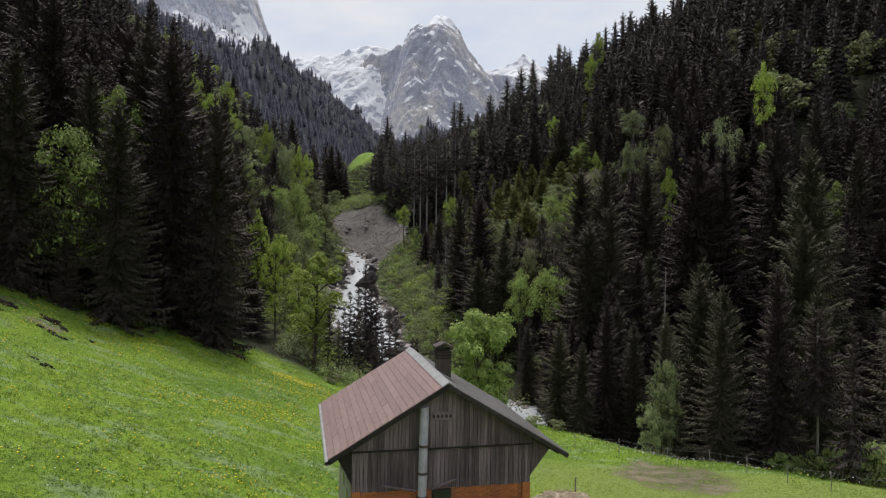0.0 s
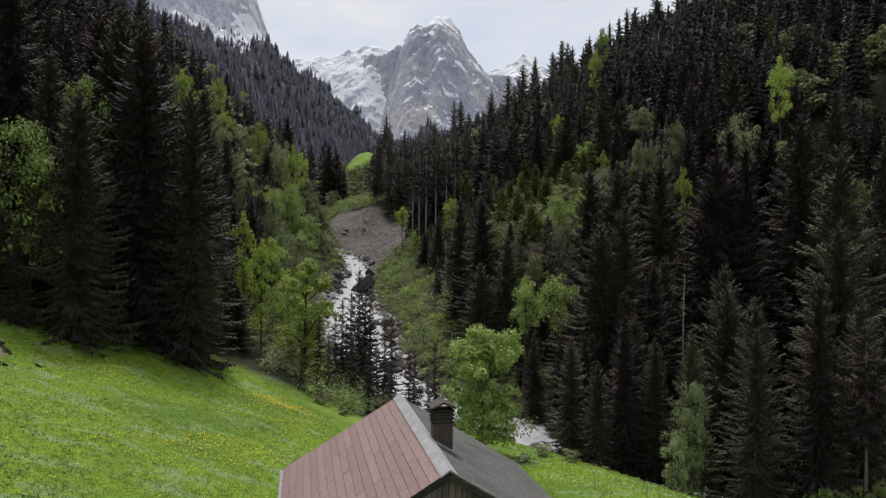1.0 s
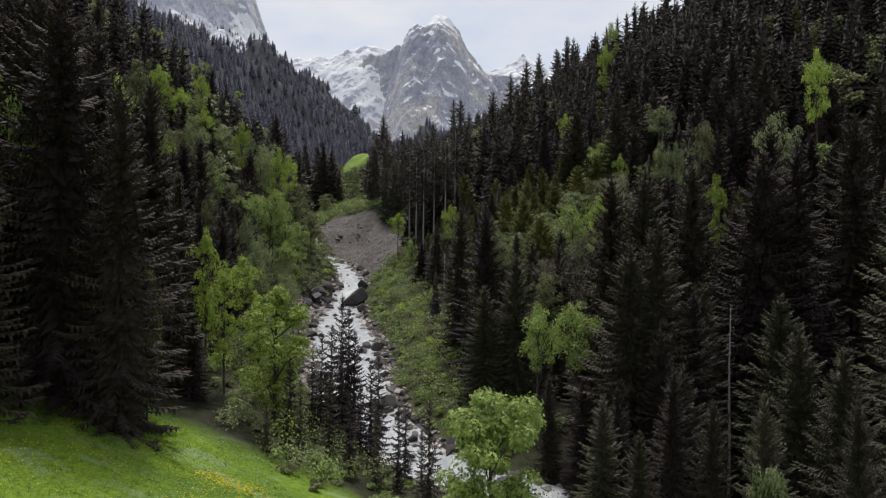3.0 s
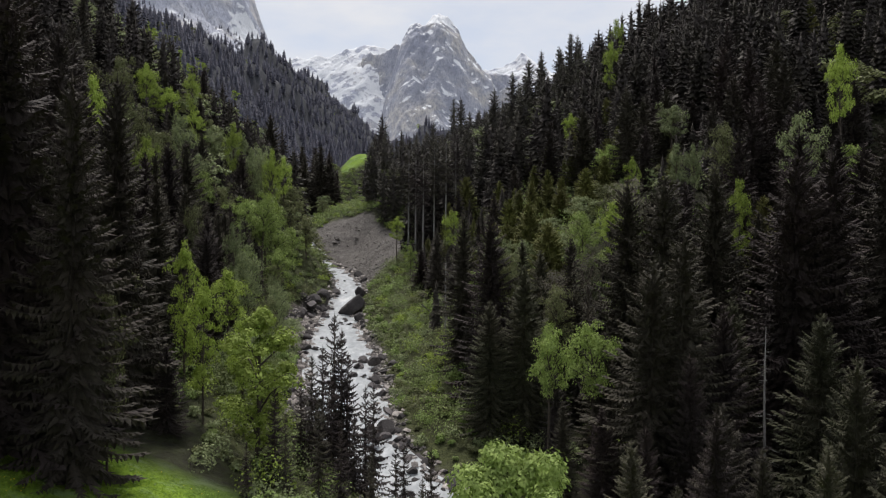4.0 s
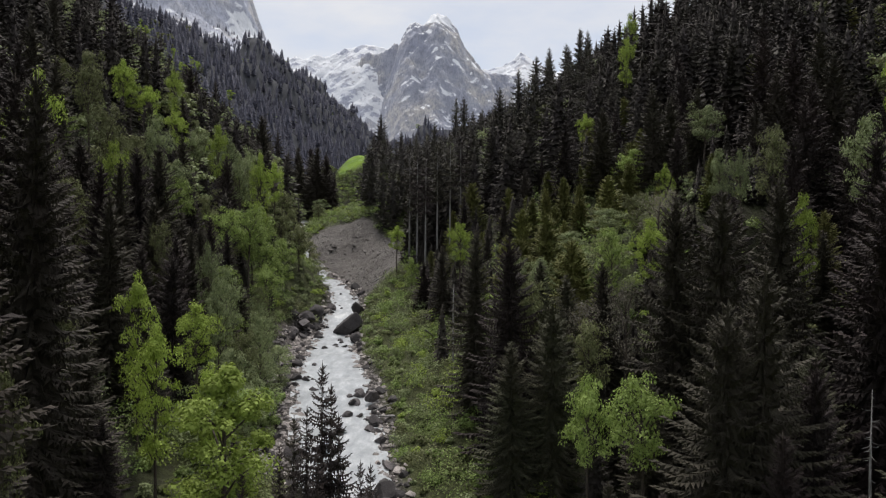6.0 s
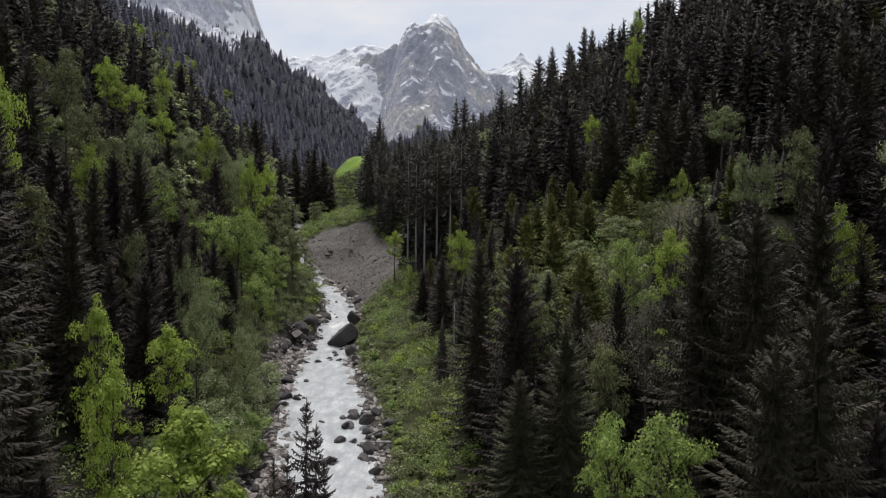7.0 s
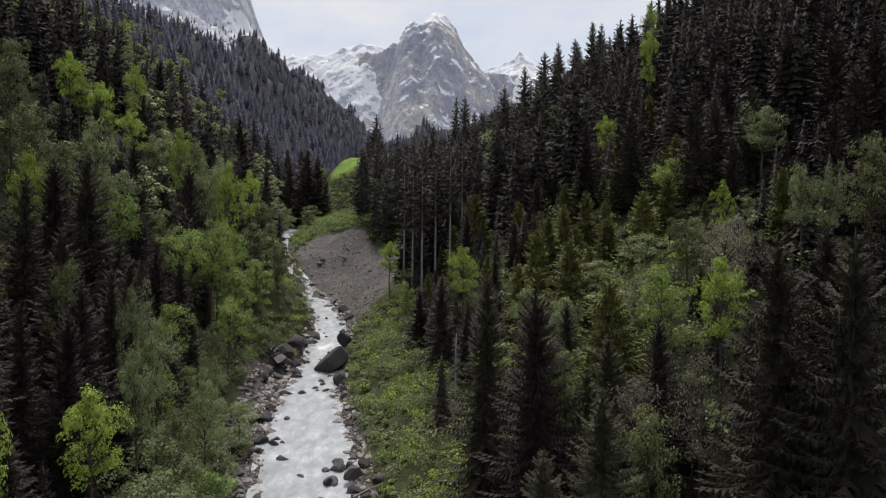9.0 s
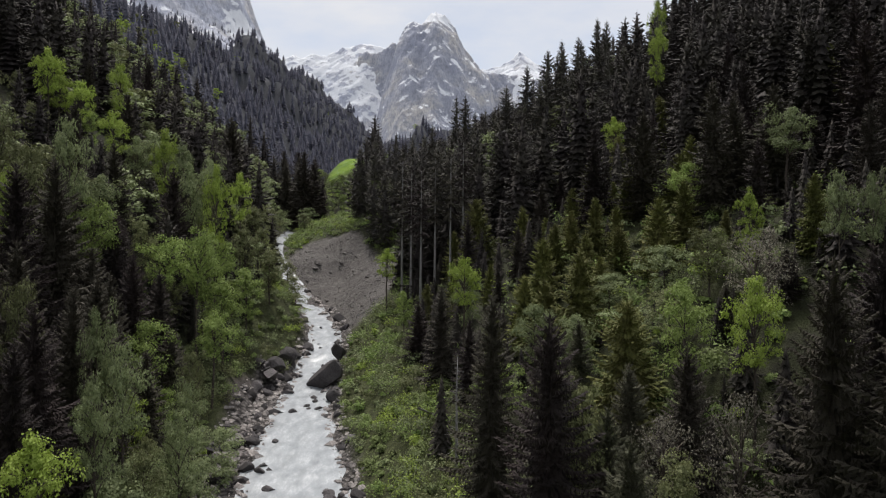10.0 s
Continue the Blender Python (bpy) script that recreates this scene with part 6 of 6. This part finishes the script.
part("ledge", box(WX1 - WX0 + 0.04, 0.09, 0.05, M_BEAM, 0.01, "ledge"), barn, m=pose((WX0 + WX1) / 2, WY0 - 0.06, 4.6))
# boarded brackets under the eaves, flaring out from the wall
for sg, xw, xe in ((1, WX1, 3.5), (-1, WX0, -3.4)):
    out = [(xw, 3.55), (xe, under(abs(xe)) - 0.12), (xe, under(abs(xe))), (xw, under(abs(xw)))]
    if sg < 0:
        out = out[::-1]
    part("eave_bracket", prism(out, WY0 - 0.03, WY0 + 0.1, M_PLANK if sg > 0 else M_BEAM, "eave_bracket"), barn)

# bricks of the front, course by course
BL, BH, JO = 0.25, 0.065, 0.012
brick_me = box(BL, 0.06, BH, M_BRICK, 0.004, "brick")
half_me = box(BL / 2 - JO / 2, 0.06, BH, M_BRICK, 0.004, "brick")
for c in range(13):
    zc = BRICK - 0.14 - BH / 2 - c * (BH + JO)
    xx = WX0 + 0.28
    if c % 2:
        part("brick", half_me, brick_wall, m=pose(xx + BL / 4, WY0 + 0.012, zc))
        xx += BL / 2 + JO / 2
    while xx + BL < WX1 - 0.3:
        if not (-0.55 < xx + BL / 2 < 0.35 and zc > 2.75):
            part("brick", brick_me, brick_wall, m=pose(xx + BL / 2, WY0 + 0.012, zc))
        xx += BL + JO
    if xx + BL / 2 < WX1 - 0.26:
        part("brick", half_me, brick_wall, m=pose(xx + BL / 4, WY0 + 0.012, zc))
low_top = BRICK - 0.14 - 13 * (BH + JO)
part("lower_bricks", prism([(WX0 + 0.28, -1.2), (WX1 - 0.3, -1.2), (WX1 - 0.3, low_top), (WX0 + 0.28, low_top)], WY0 - 0.012, WY0 + 0.02, M_BRICK, "lower_bricks"), barn)
for xc in (WX0 + 0.13, WX1 - 0.14):
    part("pilaster", box(0.27, 0.14, BRICK + 1.1, M_BRICK, 0.012, "pilaster"), barn, m=pose(xc, WY0 - 0.015, (BRICK - 0.1) / 2 - 0.6))
win = part("window", box(0.62, 0.1, 0.46, M_BEAM, 0.012, "window"), barn, "small window with a dark frame", pose(-0.1, WY0 - 0.01, 3.05))
for wx in (-0.15, 0.15):
    part("pane", box(0.25, 0.03, 0.38, M_PANE, 0.0, "pane"), win, m=pose(wx, -0.045, 0))
for x0, z0, x1, z1 in ((-2.0, 3.52, -0.95, 3.3), (-0.45, 3.32, 0.35, 3.6)):
    ln = math.hypot(x1 - x0, z1 - z0)
    part("prop_board", box(ln, 0.05, 0.07, M_PLANK, 0.01, "prop_board"), barn, m=pose((x0 + x1) / 2, WY0 - 0.1, (z0 + z1) / 2, 0, -math.degrees(math.atan2(z1 - z0, x1 - x0)), 0))

# year board: its figures cannot be read
sign = part("sign_board", box(0.76, 0.035, 0.27, M_PLANK, 0.01, "sign_board"), barn, "small wooden board with worn dark marks", pose(-0.12, WY0 - 0.1, 5.62))
for i in range(5):
    part("mark", box(0.07, 0.012, 0.1, M_BEAM, 0.004, "mark"), sign, m=pose(-0.27 + 0.135 * i, -0.02, 0))

# vent pipe of galvanised segments
pipe = part("vent_pipe", box(0.06, 0.14, 0.06, M_STEEL, 0.01, "vent_pipe"), barn, "galvanised steel vent pipe in segments", pose(-0.78, WY0 - 0.1, 4.3))
for i, (z0, z1) in enumerate(((4.75, 5.98), (3.9, 4.75), (3.15, 3.9), (0.9, 3.15))):
    v, f = [], []
    tube([(0.02 * (z - 3), 0, z - 4.3) for z in (z0, z1)], [0.14, 0.14], 16, v, f)
    part("pipe_segment", mesh_of("pipe_segment", v, f, M_STEEL, smooth=False), pipe, m=pose(0.0, -0.16, 0))
    v, f = [], []
    tube([(0.02 * (z - 3), 0, z - 4.3) for z in (z0 - 0.03, z0 + 0.04)], [0.165, 0.165], 16, v, f)
    part("pipe_collar", mesh_of("pipe_collar", v, f, M_CHIMNEY), pipe, m=pose(0.0, -0.16, 0))

# roof
ang = math.degrees(math.atan(PITCH))
run_l, run_r = -XL / math.cos(math.radians(ang)), XR / math.cos(math.radians(ang))
for sg, xe, run in ((-1, XL, run_l), (1, XR, run_r)):
    deck = part("roof_deck", box(run, LEN - 0.04, 0.07, M_BEAM, 0.01, "roof_deck"), barn, m=pose(xe / 2, LEN / 2, RIDGE - 0.1 - PITCH * abs(xe) / 2, 0, sg * ang, 0))
    for yy in (0.05, LEN - 0.05):
        part("bargeboard", box(run, 0.05, 0.12, M_BEAM, 0.01, "bargeboard"), barn, m=pose(xe / 2, yy - (0.045 if yy < 1 else -0.045), RIDGE - 0.12 - PITCH * abs(xe) / 2, 0, sg * ang, 0))
    for r in range(6):
        part("rafter", box(run - 0.3, 0.1, 0.12, M_BEAM, 0.01, "rafter"), barn, m=pose(xe / 2, 0.5 + r * (LEN - 1) / 5, RIDGE - 0.2 - PITCH * abs(xe) / 2, 0, sg * ang, 0))
# brown sheets on one side, in long lapped courses
courses, pieces = 18, 2
cw = run_l / courses
left_roof = part("roof", box(run_l - 0.02, LEN - 0.02, 0.02, M_BEAM, 0.0, "roof"), barn, "brown painted sheet metal roof in lapped courses", pose(XL / 2, LEN / 2, RIDGE - 0.05 - PITCH * -XL / 2, 0, -ang, 0))
sheet_me = box(cw - 0.008, LEN / pieces - 0.008, 0.02, M_SHEET, 0.006, "roof_sheet")
half_sheet = box(cw - 0.008, LEN / pieces / 2 - 0.008, 0.02, M_SHEET, 0.006, "roof_sheet")
for r in range(courses):
    u = -run_l / 2 + (r + 0.5) * cw
    yy, odd = -LEN / 2, r % 2
    while yy < LEN / 2 - 0.05:
        short = (odd and yy < -LEN / 2 + 0.1) or yy > LEN / 2 - LEN / pieces * 0.75
        ln = LEN / pieces / (2 if short else 1)
        part("roof_sheet", half_sheet if short else sheet_me, left_roof, m=pose(u, yy + ln / 2, 0.036 + rp.uniform(0, 0.003), rp.uniform(-0.1, 0.1), -1.2, 0))
        yy += ln
# felt on the other, in overlapping courses
right_roof = part("roof", box(run_r - 0.02, LEN - 0.02, 0.02, M_FELT, 0.0, "roof"), barn, "grey felt roof, mossy and worn", pose(XR / 2, LEN / 2, RIDGE - 0.05 - PITCH * XR / 2, 0, ang, 0))
for r in range(12):
    u = -run_r / 2 + (r + 0.5) * run_r / 12
    part("felt_course", box(run_r / 12 + 0.05, LEN, 0.016, M_FELT, 0.005, "felt_course"), right_roof, m=pose(u, 0, 0.022, 0, -0.9 - rp.uniform(0, 0.4), 0))
cap = part("ridge_cap", prism([(-0.2, RIDGE - 0.1), (-0.2, RIDGE - 0.13), (0, RIDGE - 0.0), (0.17, RIDGE - 0.1), (0.17, RIDGE - 0.07), (0, RIDGE + 0.04)][::-1], -0.03, LEN + 0.03, M_PALE, "ridge_cap"), barn, "pale grey sheet metal ridge cap")
v, f = [], []
tube([(XL - 0.05, -0.02, RIDGE - 0.12 + PITCH * XL), (XL - 0.05, LEN + 0.02, RIDGE - 0.12 + PITCH * XL)], [0.07, 0.07], 10, v, f)
part("gutter", mesh_of("gutter", v, f, M_PALE, smooth=True), barn, "pale metal gutter")

# chimney
CX, CY = 0.42, 2.95
chim = part("chimney", box(0.5, 0.46, 1.5, M_CHIMNEY, 0.015, "chimney"), barn, "dark sheet-clad chimney with louvred top", pose(CX, CY, RIDGE - 0.15))
part("flashing", box(0.66, 0.62, 0.05, M_PALE, 0.01, "flashing"), chim, m=pose(0, 0, -0.1, 0, ang, 0))
for i in range(4):
    part("slat", box(0.58, 0.54, 0.035, M_BEAM, 0.008, "slat"), chim, m=pose(0, 0, 0.5 + 0.1 * i))
for sg in (-1, 1):
    part("cap_slab", box(0.4, 0.6, 0.06, M_CHIMNEY, 0.02, "cap_slab"), chim, "dark slab roofing the chimney", pose(sg * 0.15, 0, 0.95, 0, sg * 24, 0))

# ---- pasture fence, heap ----
fence = thing("pasture_fence", Matrix.Identity(4), "light pasture fence of thin posts and wire along the meadow edge", "fence")
line = [(9.5, 48.5), (12.2, 46.8), (14.9, 45.0), (16.9, 42.9), (18.2, 40.6), (19.3, 38.0), (20.6, 36.0), (22.6, 34.2), (25, 32)]
tops = []
for i, (fx, fy) in enumerate(line):
    fz = height(fx, fy)
    v, f = [], []
    tube([(0, 0, -0.3), (0.02, 0, 0.5), (0.03 * (i % 3 - 1), 0.02, 1.05)], [0.028, 0.025, 0.022], 7, v, f)
    part("post", mesh_of("post", v, f, M_DEAD, smooth=True), fence, m=pose(fx, fy, fz))
    tops.append((fx + 0.03, fy, fz))
for h in (0.5, 0.95):
    v, f = [], []
    pts = []
    for a, b in zip(tops[:-1], tops[1:]):
        pts += [(a[0], a[1], a[2] + h), ((a[0] + b[0]) / 2, (a[1] + b[1]) / 2, (a[2] + b[2]) / 2 + h - 0.05)]
    pts.append((tops[-1][0], tops[-1][1], tops[-1][2] + h))
    tube(pts, [0.005] * len(pts), 4, v, f)
    part("wire", mesh_of("wire", v, f, M_STEEL), fence)
fz = height(6.7, 34)
v, f = [], []
tube([(0, 0, -0.3), (0.01, 0, 0.6), (0.03, 0, 1.1)], [0.04, 0.036, 0.03], 7, v, f)
stake = new("stake", mesh_of("stake", v, f, M_DEAD))
stake.matrix_basis = pose(6.7, 34, fz)
tagged(stake, "single grey wooden stake in the grazed grass", "post")

k = Mat("old_straw", 0.95)
n1 = k.noise(4, 5, 0.65)
k.color(k.ramp(n1, (0.3, (0.1, 0.075, 0.05)), (0.5, (0.25, 0.2, 0.14)), (0.7, (0.4, 0.34, 0.26))))
k.bump(n1, 0.8, 0.06)
M_STRAW = k.m
hx, hy = 5.7, 31.4
rh = random.Random(3)
bm = bmesh.new()
bmesh.ops.create_icosphere(bm, subdivisions=4, radius=1.0)
for q in bm.verts:
    n = noise.fractal(q.co * 2.2, 0.8, 2.1, 4)
    q.co = Vector((q.co.x * 1.9, q.co.y * 1.6, max(-0.3, q.co.z) * 0.95)) * (1 + 0.16 * n)
heap = thing("straw_heap", pose(hx, hy, height(hx, hy) - 0.05), "heap of old straw and dung beside the barn", "heap")
me = bpy.data.meshes.new("mound")
bm.to_mesh(me)
bm.free()
me.materials.append(M_STRAW)
part("mound", me, heap)
v, f = [], []
for _ in range(260):
    a, r = rh.uniform(0, 6.28), rh.uniform(0, 1) ** 0.5
    px, py = math.cos(a) * r * 1.8, math.sin(a) * r * 1.5
    pz = 0.95 * math.sqrt(max(0, 1 - r * r)) + 0.02
    b, ln = rh.uniform(0, 6.28), rh.uniform(0.12, 0.4)
    tube([(px, py, pz), (px + math.cos(b) * ln, py + math.sin(b) * ln, pz + rh.uniform(-0.1, 0.2))], [0.012, 0.008], 3, v, f)
part("straw", mesh_of("straw", v, f, M_STRAW), heap)
